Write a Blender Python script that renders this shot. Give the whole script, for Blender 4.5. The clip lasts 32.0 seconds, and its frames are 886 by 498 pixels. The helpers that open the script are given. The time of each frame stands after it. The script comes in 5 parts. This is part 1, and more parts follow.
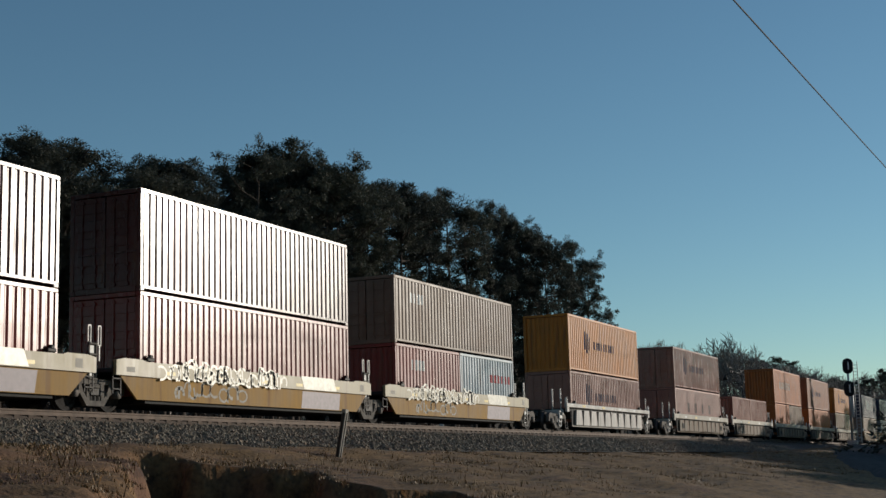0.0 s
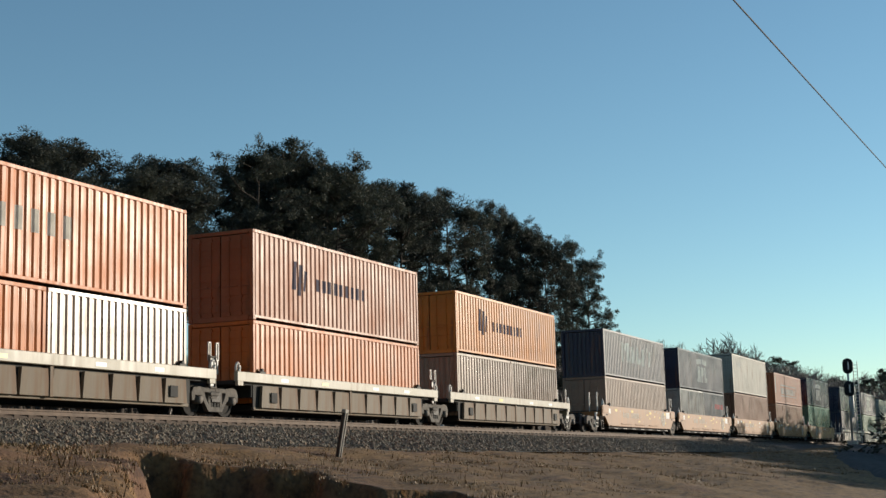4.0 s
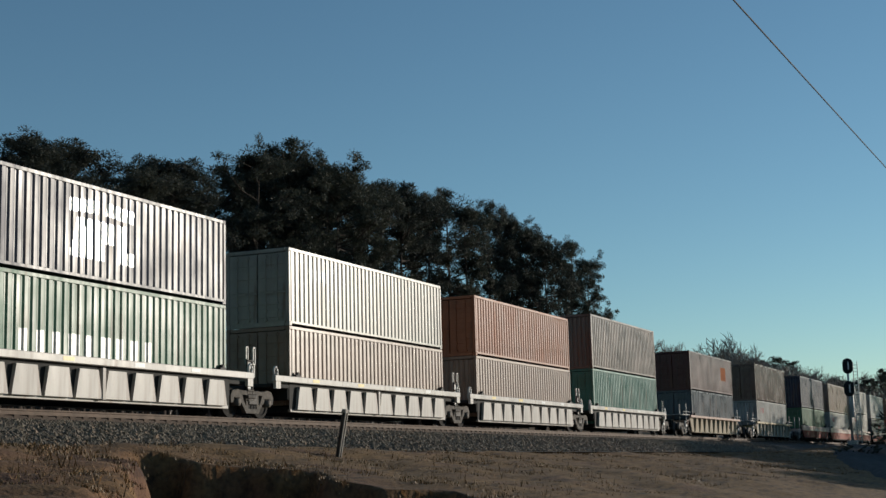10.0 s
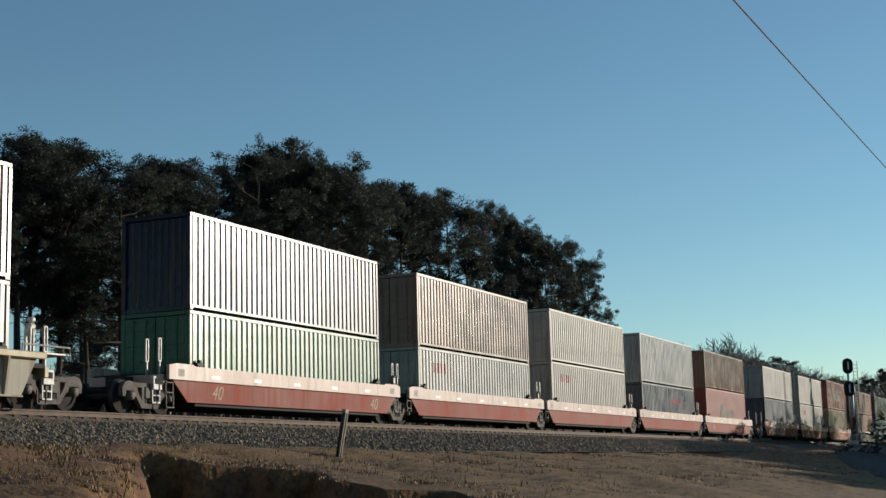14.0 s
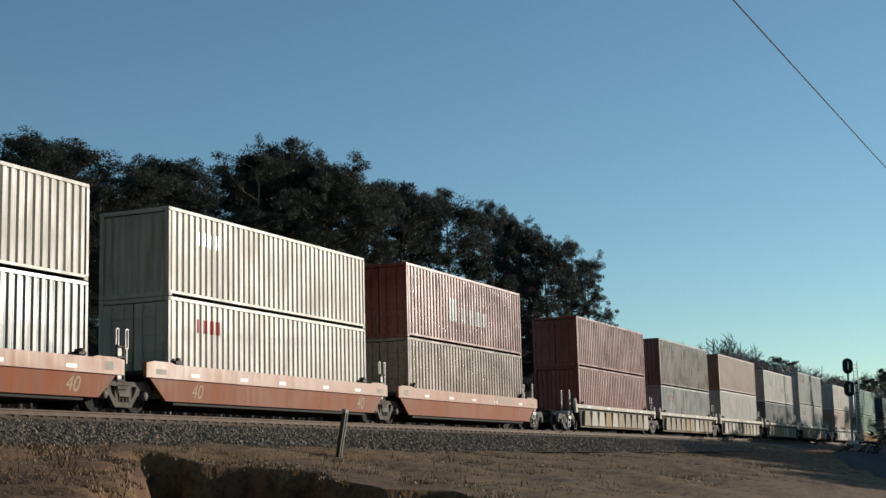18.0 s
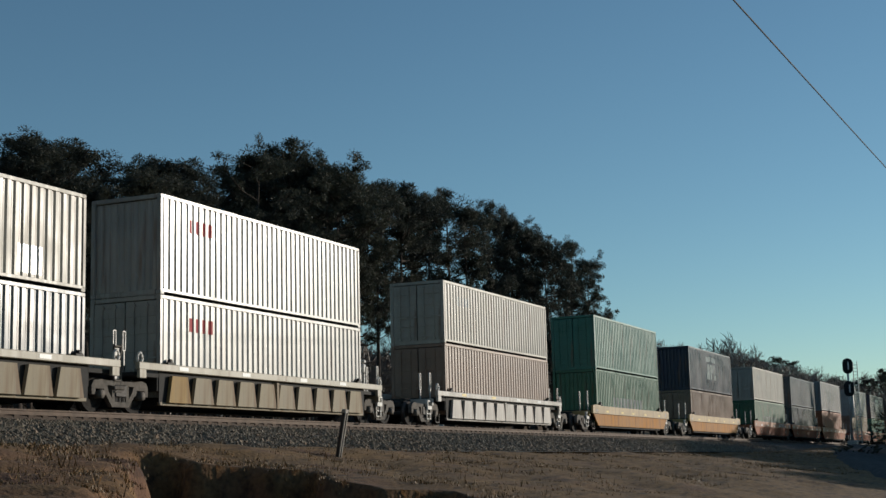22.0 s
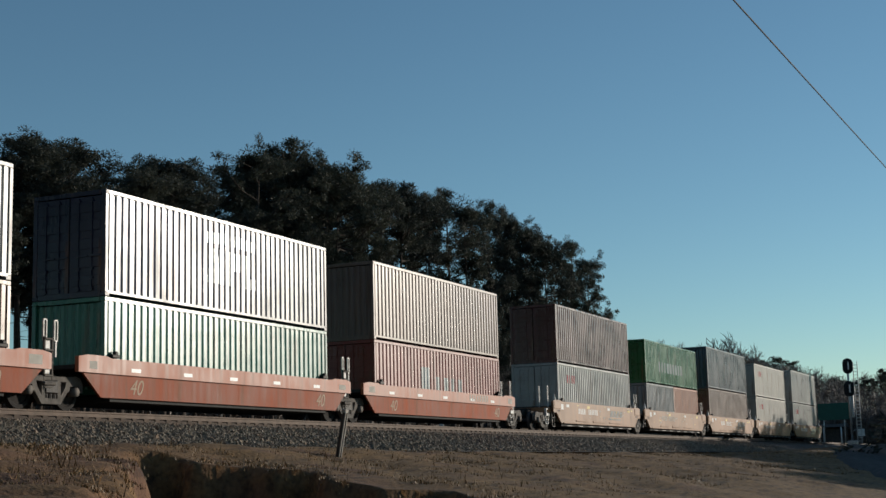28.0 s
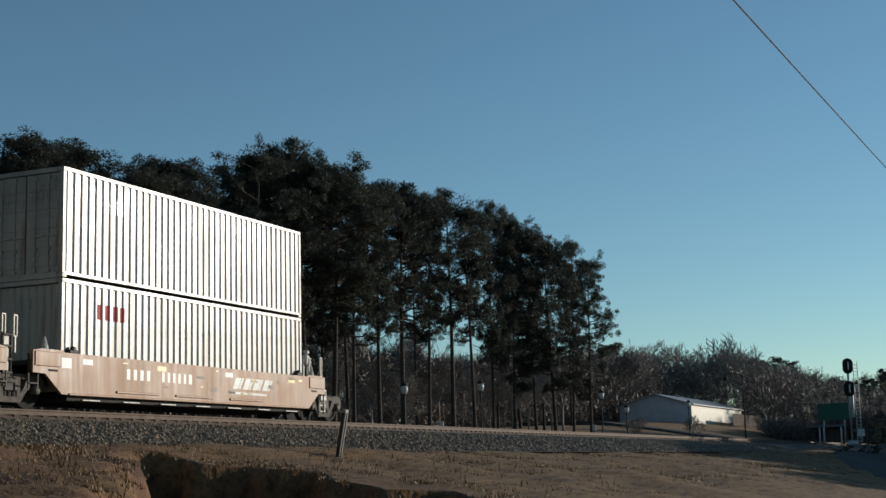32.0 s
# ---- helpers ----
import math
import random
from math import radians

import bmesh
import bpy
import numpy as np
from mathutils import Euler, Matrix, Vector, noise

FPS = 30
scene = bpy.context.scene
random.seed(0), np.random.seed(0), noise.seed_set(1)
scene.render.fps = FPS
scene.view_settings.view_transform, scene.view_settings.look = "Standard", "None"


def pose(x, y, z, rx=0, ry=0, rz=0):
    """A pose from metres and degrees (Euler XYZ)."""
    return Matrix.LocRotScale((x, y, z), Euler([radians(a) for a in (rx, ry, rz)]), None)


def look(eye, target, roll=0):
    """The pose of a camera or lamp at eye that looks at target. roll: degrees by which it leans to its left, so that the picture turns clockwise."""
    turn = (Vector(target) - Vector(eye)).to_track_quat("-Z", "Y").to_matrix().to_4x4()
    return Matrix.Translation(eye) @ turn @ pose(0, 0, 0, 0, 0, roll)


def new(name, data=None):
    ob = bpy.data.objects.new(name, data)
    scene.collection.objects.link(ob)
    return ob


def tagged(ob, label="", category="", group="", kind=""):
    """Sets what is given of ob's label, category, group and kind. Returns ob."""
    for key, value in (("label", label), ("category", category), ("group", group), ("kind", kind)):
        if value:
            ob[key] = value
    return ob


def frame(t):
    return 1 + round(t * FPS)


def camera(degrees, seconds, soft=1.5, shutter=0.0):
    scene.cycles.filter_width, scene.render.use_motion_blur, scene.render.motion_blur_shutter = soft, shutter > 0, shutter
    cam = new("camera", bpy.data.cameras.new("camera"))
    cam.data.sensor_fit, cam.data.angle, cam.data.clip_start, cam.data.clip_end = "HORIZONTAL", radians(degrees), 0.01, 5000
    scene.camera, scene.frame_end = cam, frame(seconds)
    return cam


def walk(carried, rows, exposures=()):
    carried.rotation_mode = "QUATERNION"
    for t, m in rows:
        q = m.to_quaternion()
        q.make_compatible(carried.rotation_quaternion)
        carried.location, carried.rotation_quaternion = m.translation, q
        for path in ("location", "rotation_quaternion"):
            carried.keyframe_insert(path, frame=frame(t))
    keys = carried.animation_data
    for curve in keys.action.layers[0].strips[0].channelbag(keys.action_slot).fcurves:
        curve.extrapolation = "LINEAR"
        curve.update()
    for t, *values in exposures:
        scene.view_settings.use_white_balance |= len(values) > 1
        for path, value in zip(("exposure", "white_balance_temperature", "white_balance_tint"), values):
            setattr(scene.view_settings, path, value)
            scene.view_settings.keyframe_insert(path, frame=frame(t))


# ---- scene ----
# The camera stands still on the near side of the line, below rail level.
EYE = (0.0, 0.0, 1.6)
YAW, PITCH, LEAN = radians(23.95), radians(8.834), -1.476
AIM = (math.cos(PITCH) * math.cos(YAW), math.cos(PITCH) * math.sin(YAW), 1.6 + math.sin(PITCH))
cam = camera(34.7, 32.0)
walk(cam, [(0.0, look(EYE, AIM, LEAN)), (32.0, look(EYE, AIM, LEAN))], [(t, stops, 6370 + 900 * max(0.0, stops - 0.05) + 350 * min(0.0, stops + 0.15), 3) for t, stops in ((0.0, -0.22), (0.5, 0.1), (1.0, 0.38), (2.0, 0.23), (3.0, 0.45), (6.0, 0.25), (7.0, -0.03), (8.0, 0.04), (9.0, 0.23), (10.0, -0.08), (11.0, 0.29), (12.0, 0.26), (13.0, 0.3), (16.0, -0.12), (17.0, 0.12), (18.0, 0.2), (19.0, -0.05), (20.0, -0.4), (21.0, 0.22), (22.0, -0.13), (23.0, 0.13), (24.0, 0.0), (25.0, 0.22), (28.0, -0.07), (29.0, 0.12), (30.0, -0.42), (31.0, -0.40), (32.0, -0.04))])

# ---------------------------------------------------------------- light
SUN_AZ, SUN_EL = radians(-37.0), radians(10.5)
world = bpy.data.worlds.new("winter_sky")
scene.world = world
world.use_nodes = True
wn = world.node_tree
sky = wn.nodes.new("ShaderNodeTexSky")
sky.sky_type = "NISHITA"
sky.sun_disc = False
sky.sun_elevation, sky.sun_rotation = SUN_EL, radians(90) - SUN_AZ
sky.air_density, sky.dust_density, sky.ozone_density = 0.85, 0.06, 3.0
clear = wn.nodes.new("ShaderNodeMix")      # very dry air: a little less blue than the model's
clear.data_type, clear.blend_type = "RGBA", "MULTIPLY"
clear.inputs[0].default_value = 1.0
clear.inputs[7].default_value = (1.015, 1.0, 0.895, 1.0)
wn.links.new(sky.outputs[0], clear.inputs[6])
wn.links.new(clear.outputs[2], wn.nodes["Background"].inputs[0])
wn.nodes["Background"].inputs[1].default_value = 0.124
sun = new("sun", bpy.data.lights.new("sun", "SUN"))
sun.data.energy, sun.data.angle, sun.data.color = 3.65, radians(0.6), (1.0, 0.865, 0.76)
to_sun = Vector((math.cos(SUN_EL) * math.cos(SUN_AZ), math.cos(SUN_EL) * math.sin(SUN_AZ), math.sin(SUN_EL)))
sun.matrix_basis = look(to_sun * 50, (0, 0, 0))

# ---------------------------------------------------------------- the plan, in metres
RAIL = 3.34          # top of rail
TRACK = 24.63        # middle of the track
FLOOR = 0.45         # lower container's underside over the rail
LONG, WIDE = 12.192, 2.438
TALL = {"H": 2.896, "S": 2.591}


def travelled(t):
    """How far the train has run after t seconds."""
    return 24.6 * t + 0.010 * max(0.0, t - 14.0) ** 2


# ---------------------------------------------------------------- materials
def nodes_of(name):
    m = bpy.data.materials.new(name)
    m.use_nodes = True
    return m, m.node_tree, m.node_tree.nodes["Principled BSDF"]


def wire_up(tree, a, b):
    tree.links.new(a, b)


def noise_node(tree, scale, detail=4.0, stretch=None, space="Object"):
    tc = tree.nodes.new("ShaderNodeTexCoord")
    mp = tree.nodes.new("ShaderNodeMapping")
    if stretch:
        mp.inputs["Scale"].default_value = stretch
    nz = tree.nodes.new("ShaderNodeTexNoise")
    nz.inputs["Scale"].default_value = scale
    nz.inputs["Detail"].default_value = detail
    wire_up(tree, tc.outputs[space], mp.inputs[0])
    wire_up(tree, mp.outputs[0], nz.inputs["Vector"])
    return nz


def ramp(tree, source, stops):
    r = tree.nodes.new("ShaderNodeValToRGB")
    while len(r.color_ramp.elements) < len(stops):
        r.color_ramp.elements.new(0.5)
    for e, (at, col) in zip(r.color_ramp.elements, stops):
        e.position, e.color = at, (*col, 1)
    wire_up(tree, source, r.inputs[0])
    return r


def mix(tree, factor, a, b, how="MIX"):
    n = tree.nodes.new("ShaderNodeMix")
    n.data_type, n.blend_type = "RGBA", how
    if isinstance(factor, float):
        n.inputs[0].default_value = factor
    else:
        wire_up(tree, factor, n.inputs[0])
    for socket, v in ((n.inputs[6], a), (n.inputs[7], b)):
        if isinstance(v, tuple):
            socket.default_value = (*v, 1)
        else:
            wire_up(tree, v, socket)
    return n.outputs[2]


def bump(tree, bsdf, source, strength, distance):
    b = tree.nodes.new("ShaderNodeBump")
    b.inputs["Strength"].default_value, b.inputs["Distance"].default_value = strength, distance
    wire_up(tree, source, b.inputs["Height"])
    wire_up(tree, b.outputs[0], bsdf.inputs["Normal"])


def tint(c, k):
    return tuple(min(1.0, v * k) for v in c)


def surface(name, colour, rough=0.7, metal=0.0, scale=6.0, spread=0.25, relief=0.0, fine=40.0, vary=0.0, dirt=None):
    """A plain real surface: two scales of variation, and a little relief."""
    m, tree, bsdf = nodes_of(name)
    big = noise_node(tree, scale)
    small = noise_node(tree, fine, 3.0)
    c1 = ramp(tree, big.outputs[0], [(0.3, tint(colour, 1 - spread)), (0.7, tint(colour, 1 + spread))])
    c2 = ramp(tree, small.outputs[0], [(0.25, (0.78, 0.78, 0.78)), (0.75, (1.0, 1.0, 1.0))])
    col = mix(tree, 1.0, c1.outputs[0], c2.outputs[0], "MULTIPLY")
    if dirt:
        d = ramp(tree, noise_node(tree, scale * 0.6, 6.0).outputs[0], [(0.5, (0, 0, 0)), (0.72, (1, 1, 1))])
        col = mix(tree, d.outputs[0], col, dirt)
    if vary:
        info = tree.nodes.new("ShaderNodeObjectInfo")
        v = ramp(tree, info.outputs["Random"], [(0.0, (1 - vary,) * 3), (1.0, (1.0, 1.0, 1.0))])
        col = mix(tree, 1.0, col, v.outputs[0], "MULTIPLY")
    wire_up(tree, col, bsdf.inputs["Base Color"])
    bsdf.inputs["Roughness"].default_value, bsdf.inputs["Metallic"].default_value = rough, metal
    if relief:
        bump(tree, bsdf, small.outputs[0], 0.6, relief)
    return m


def paint(name, colour, rough=0.26, rust=(0.16, 0.075, 0.035), worn=0.57, gloss=0.52, runs_by=0.6):
    """Sun-bleached steel paint with rust runs, dust and uneven gloss."""
    m, tree, bsdf = nodes_of(name)
    info = tree.nodes.new("ShaderNodeObjectInfo")
    big = noise_node(tree, 0.7, 5.0)
    runs = noise_node(tree, 2.2, 6.0, (1.5, 1.5, 0.16))
    fine = noise_node(tree, 26.0, 4.0)
    base = ramp(tree, big.outputs[0], [(0.3, tint(colour, 0.84)), (0.7, tint(colour, 1.12))])
    v = ramp(tree, info.outputs["Random"], [(0.0, (0.86, 0.86, 0.86)), (1.0, (1.0, 1.0, 1.0))])
    col = mix(tree, 1.0, base.outputs[0], v.outputs[0], "MULTIPLY")
    speck = ramp(tree, fine.outputs[0], [(0.64, (0, 0, 0)), (0.80, (0.8, 0.8, 0.8))])
    run = ramp(tree, runs.outputs[0], [(worn, (0, 0, 0)), (worn + 0.16, (runs_by,) * 3)])
    col = mix(tree, run.outputs[0], col, rust)
    col = mix(tree, speck.outputs[0], col, tint(rust, 1.5))
    # each rib has weathered a little differently
    ribs = noise_node(tree, 1.0, 3.0, (6.0, 6.0, 0.35))
    shade = ramp(tree, ribs.outputs[0], [(0.3, (0.80, 0.79, 0.78)), (0.62, (1.0, 1.0, 1.0))])
    col = mix(tree, 1.0, col, shade.outputs[0], "MULTIPLY")
    wire_up(tree, col, bsdf.inputs["Base Color"])
    patchy = mix(tree, 0.45, big.outputs[0], ribs.outputs[0])
    sheen = ramp(tree, patchy, [(0.36, (rough - 0.04,) * 3), (0.64, (rough + 0.13,) * 3)])
    age = tree.nodes.new("ShaderNodeMath")
    age.operation = "MULTIPLY_ADD"
    wire_up(tree, info.outputs["Random"], age.inputs[0])
    age.inputs[1].default_value = 0.07
    wire_up(tree, sheen.outputs[0], age.inputs[2])
    wire_up(tree, age.outputs[0], bsdf.inputs["Roughness"])
    bsdf.inputs["Specular IOR Level"].default_value = gloss
    dents = noise_node(tree, 1.6, 3.0)
    bump(tree, bsdf, dents.outputs[0], 0.16, 0.02)
    return m


HUES = {
    "maroon": (0.10, 0.025, 0.020), "red": (0.25, 0.034, 0.022), "brown": (0.28, 0.13, 0.075), "rust_red": (0.36, 0.12, 0.05), "vermilion": (0.36, 0.062, 0.034),
    "tan": (0.31, 0.20, 0.14), "taupe": (0.185, 0.115, 0.085), "umber": (0.235, 0.155, 0.105), "pink": (0.38, 0.16, 0.115), "orange": (0.56, 0.155, 0.026), "amber": (0.60, 0.21, 0.025),
    "navy": (0.022, 0.027, 0.058), "slate": (0.075, 0.095, 0.115), "grey": (0.24, 0.25, 0.25), "pale_grey": (0.375, 0.37, 0.345), "cream": (0.43, 0.40, 0.335),
    "white": (0.52, 0.52, 0.50), "pale_blue": (0.34, 0.41, 0.46), "green": (0.050, 0.165, 0.088), "teal": (0.042, 0.19, 0.138), "bright_green": (0.014, 0.15, 0.042),
}
MATTE = ("amber", "orange", "umber", "rust_red")
PAINT = {k: paint("paint_" + k, c, 0.40, gloss=0.4) if k in MATTE else paint("paint_" + k, c) for k, c in HUES.items()}
# a "~" marks a box whose paint has chalked, a "+" one freshly painted
for k, c in list(HUES.items()):
    PAINT[k + "~"] = paint("chalky_" + k, c, 0.37, gloss=0.52)
    PAINT[k + "+"] = paint("fresh_" + k, c, 0.20, gloss=0.52)
CARS = {
    "cream_yellow": ((0.40, 0.33, 0.19), (0.36, 0.21, 0.06)), "yellow": ((0.45, 0.31, 0.13), (0.48, 0.21, 0.036)),
    # pink_red's top colour is lightened for the sun's glare on that band
    "pink_red": ((0.60, 0.44, 0.37), (0.30, 0.048, 0.028)), "red_orange": ((0.40, 0.115, 0.05), (0.36, 0.085, 0.033)),
    "faded_orange": ((0.36, 0.13, 0.055), (0.32, 0.09, 0.033)), "freight_brown": ((0.305, 0.138, 0.046), (0.305, 0.138, 0.046)),
    "faded_brown": ((0.36, 0.176, 0.078), (0.36, 0.176, 0.078)),
    "silver": ((0.52, 0.49, 0.445), (0.50, 0.465, 0.42)), "weathered_yellow": ((0.44, 0.40, 0.31), (0.39, 0.33, 0.235)),
    "sand": ((0.42, 0.38, 0.30), (0.215, 0.172, 0.127)), "rusty_sand": ((0.40, 0.24, 0.18), (0.40, 0.34, 0.24)), "mustard": ((0.42, 0.33, 0.17), (0.44, 0.41, 0.33)),
}
CAR_PAINT = {k: (paint("car_top_" + k, a, 0.30, worn=0.56, gloss=0.38, runs_by=0.5), paint("car_side_" + k, b, 0.34, worn=0.56, gloss=0.33, runs_by=0.5)) if k == "silver" else (paint("car_top_" + k, a, 0.38, worn=0.55, gloss=0.36, runs_by=0.5), paint("car_side_" + k, b, 0.50, worn=0.53, gloss=0.12, runs_by=0.55)) for k, (a, b) in CARS.items()}
CAR_OCHRE = paint("ochre_stained_side", (0.42, 0.285, 0.125), 0.50, worn=0.53, gloss=0.12, runs_by=0.55)
CAR_PALE = paint("repainted_pale_side", (0.47, 0.44, 0.37), 0.45, worn=0.58, gloss=0.2, runs_by=0.4)
STEEL = surface("dark_cast_steel", (0.03, 0.025, 0.022), 0.6, 0.3, 5, 0.35, 0.01)
DUSTY = surface("dusty_truck_steel", (0.135, 0.118, 0.102), 0.85, 0.1, 5, 0.4, 0.01)
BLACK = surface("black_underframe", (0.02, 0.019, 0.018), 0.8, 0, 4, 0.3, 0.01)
TREAD = surface("polished_wheel_tread", (0.09, 0.08, 0.075), 0.5, 0.6, 8, 0.2)
# wheel colour includes the shadow that lies behind the side frames
WHEEL = surface("shade_dark_wheel_steel", (0.022, 0.018, 0.016), 0.9, 0.0, 5, 0.35)
CAR_NUMBER = surface("tan_stencil_paint", (0.50, 0.36, 0.25), 0.75, 0, 4, 0.2)
GALV = surface("galvanised_bar", (0.42, 0.41, 0.39), 0.5, 0.2, 9, 0.3)
MAST = surface("silver_mast_paint", (0.55, 0.55, 0.53), 0.45, 0.5, 9, 0.2)
EMBLEM = surface("worn_white_emblem", (0.46, 0.46, 0.44), 0.25, 0, 2.5, 0.3, 0, 12)
EMBLEM.node_tree.nodes["Principled BSDF"].inputs["Specular IOR Level"].default_value = 0.9
STEP_WHITE = surface("dirty_white_step", (0.62, 0.60, 0.56), 0.5, 0, 7, 0.35)
MARK = surface("white_marking", (0.72, 0.72, 0.70), 0.4, 0, 4, 0.1)
RED_MARK = surface("red_marking", (0.45, 0.04, 0.05), 0.7, 0, 4, 0.15)
DARK_MARK = surface("dark_blue_marking", (0.05, 0.04, 0.07), 0.85, 0, 4, 0.15)
YELLOW_MARK = surface("yellow_reflector", (0.75, 0.55, 0.12), 0.4, 0, 4, 0.15)
GHOST = surface("faded_marking", (0.50, 0.46, 0.40), 0.8, 0, 4, 0.15)
SILVER_TAG = surface("silver_spray_paint", (0.54, 0.52, 0.45), 0.4, 0.1, 6, 0.2)
MAUVE_TAG = surface("mauve_spray_paint", (0.20, 0.15, 0.17), 0.5, 0, 6, 0.2)
ORANGE_PATCH = surface("orange_repair_patch", (0.46, 0.13, 0.03), 0.9, 0, 3, 0.2)
TIMBER = surface("weathered_tie", (0.13, 0.09, 0.066), 0.9, 0, 5, 0.35, 0.01, 30, 0.4)
RUSTY = surface("rusty_rail", (0.135, 0.092, 0.068), 0.75, 0.1, 3, 0.3, 0.004)
RAILHEAD = surface("worn_rail_head", (0.45, 0.42, 0.40), 0.3, 0.9, 3, 0.15)
CRIB = surface("rust_stained_crib", (0.10, 0.072, 0.055), 0.95, 0, 6, 0.3, 0.02, 30)
STONE_BED = surface("crushed_granite_bed", (0.075, 0.065, 0.055), 0.95, 0, 9, 0.3, 0.05, 14)
BARK = surface("pine_bark", (0.060, 0.045, 0.036), 0.95, 0, 3, 0.35, 0.03, 18)
GREY_BARK = surface("bare_tree_bark", (0.27, 0.235, 0.205), 0.95, 0, 2, 0.3)
ASPHALT = surface("asphalt", (0.105, 0.100, 0.096), 1.0, 0, 2, 0.25, 0.005, 60)
ASPHALT.node_tree.nodes["Principled BSDF"].inputs["Specular IOR Level"].default_value = 0.1
LAMP_IRON = surface("black_lamp_iron", (0.014, 0.014, 0.015), 0.85, 0.0, 6, 0.3)
GLOBE = surface("frosted_lamp_globe", (0.62, 0.62, 0.60), 0.25, 0, 6, 0.1)
SHED_WALL = surface("blue_grey_metal_siding", (0.52, 0.52, 0.55), 0.55, 0.1, 0.6, 0.15)
SHED_SIDE = surface("cream_metal_siding", (0.62, 0.60, 0.52), 0.55, 0.1, 0.6, 0.2)
SHED_ROOF = surface("grey_metal_roof", (0.33, 0.35, 0.37), 0.5, 0.3, 0.8, 0.15)
SIGN_GREEN = surface("green_road_sign", (0.02, 0.10, 0.065), 0.6, 0, 2, 0.1)
POST_WOOD = surface("dark_post_wood", (0.07, 0.055, 0.045), 0.9, 0, 3, 0.3, 0.005)
POST_WHITE = surface("chipped_white_paint", (0.42, 0.38, 0.33), 0.7, 0, 4, 0.25)


def foliage(name, colour, through_light=0.0, spread=1.0):
    m, tree, bsdf = nodes_of(name)
    geo = tree.nodes.new("ShaderNodeNewGeometry")
    info = tree.nodes.new("ShaderNodeObjectInfo")
    c = ramp(tree, geo.outputs["Random Per Island"], [(0.0, tint(colour, 1 - 0.45 * spread)), (0.8, tint(colour, 1 + 0.15 * spread)), (1.0, (colour[0] * (1 + 0.5 * spread), colour[1] * (1 + 0.25 * spread), colour[2] * (1 + 0.1 * spread)))])
    v = ramp(tree, info.outputs["Random"], [(0.0, (0.7, 0.7, 0.7)), (1.0, (1.1, 1.05, 0.95))])
    col = mix(tree, 1.0, c.outputs[0], v.outputs[0], "MULTIPLY")
    wire_up(tree, col, bsdf.inputs["Base Color"])
    bsdf.inputs["Roughness"].default_value = 0.6
    if through_light:
        leaf = tree.nodes.new("ShaderNodeBsdfTranslucent")
        both = tree.nodes.new("ShaderNodeMixShader")
        both.inputs[0].default_value = through_light
        wire_up(tree, col, leaf.inputs["Color"])
        wire_up(tree, bsdf.outputs[0], both.inputs[1])
        wire_up(tree, leaf.outputs[0], both.inputs[2])
        wire_up(tree, both.outputs[0], tree.nodes["Material Output"].inputs["Surface"])
    return m


NEEDLES = foliage("pine_needles", (0.054, 0.063, 0.052), 0.3, 0.5)
NEEDLES.node_tree.nodes["Principled BSDF"].inputs["Specular IOR Level"].default_value = 0.25
DRY_LEAF = foliage("dry_brown_twigs", (0.215, 0.175, 0.150))
STONES = foliage("ballast_stones", (0.21, 0.182, 0.148))
STONES.node_tree.nodes["Principled BSDF"].inputs["Specular IOR Level"].default_value = 0.15
GRASS = foliage("dry_winter_grass", (0.24, 0.145, 0.056))

m, tree, bsdf = nodes_of("bank_soil_and_turf")
GROUND = m
a = noise_node(tree, 0.55, 6.0)
b = noise_node(tree, 9.0, 6.0)
c = noise_node(tree, 2.2, 5.0, (0.45, 1.6, 1.0))
turf = ramp(tree, b.outputs[0], [(0.25, (0.075, 0.042, 0.017)), (0.45, (0.185, 0.101, 0.035)), (0.8, (0.275, 0.158, 0.056))])
soil = ramp(tree, b.outputs[0], [(0.3, (0.090, 0.042, 0.024)), (0.8, (0.220, 0.112, 0.062))])
bare = ramp(tree, a.outputs[0], [(0.54, (0, 0, 0)), (0.70, (0.8, 0.8, 0.8))])
worn = ramp(tree, c.outputs[0], [(0.34, (0.42, 0.41, 0.42)), (0.44, (0.78, 0.77, 0.76)), (0.62, (1, 1, 1))])
col = mix(tree, bare.outputs[0], turf.outputs[0], soil.outputs[0])
# washed clay about the gully
xyz = tree.nodes.new("ShaderNodeSeparateXYZ")
tcn = tree.nodes.new("ShaderNodeTexCoord")
wire_up(tree, tcn.outputs["Object"], xyz.inputs[0])
clay = tree.nodes.new("ShaderNodeMapRange")
clay.inputs["From Min"].default_value, clay.inputs["From Max"].default_value = 29.0, 24.5
wire_up(tree, xyz.outputs["X"], clay.inputs["Value"])
part_clay = mix(tree, 1.0, clay.outputs[0], ramp(tree, a.outputs[0], [(0.35, (0.15, 0.15, 0.15)), (0.6, (0.85, 0.85, 0.85))]).outputs[0], "MULTIPLY")
col = mix(tree, part_clay, col, soil.outputs[0])
col = mix(tree, 1.0, col, worn.outputs[0], "MULTIPLY")
wire_up(tree, col, bsdf.inputs["Base Color"])
bsdf.inputs["Roughness"].default_value = 0.95
bump(tree, bsdf, b.outputs[0], 0.55, 0.06)


# ---------------------------------------------------------------- building helpers
def shape(name, verts, faces, material, smooth=False):
    me = bpy.data.meshes.new(name)
    me.from_pydata([tuple(v) for v in verts], [], [tuple(f) for f in faces])
    me.materials.append(material)
    if smooth:
        me.polygons.foreach_set("use_smooth", [True] * len(me.polygons))
    me.update()
    return me


def mesh_of(name, bm, material):
    me = bpy.data.meshes.new(name)
    bm.to_mesh(me)
    bm.free()
    me.materials.append(material)
    return me


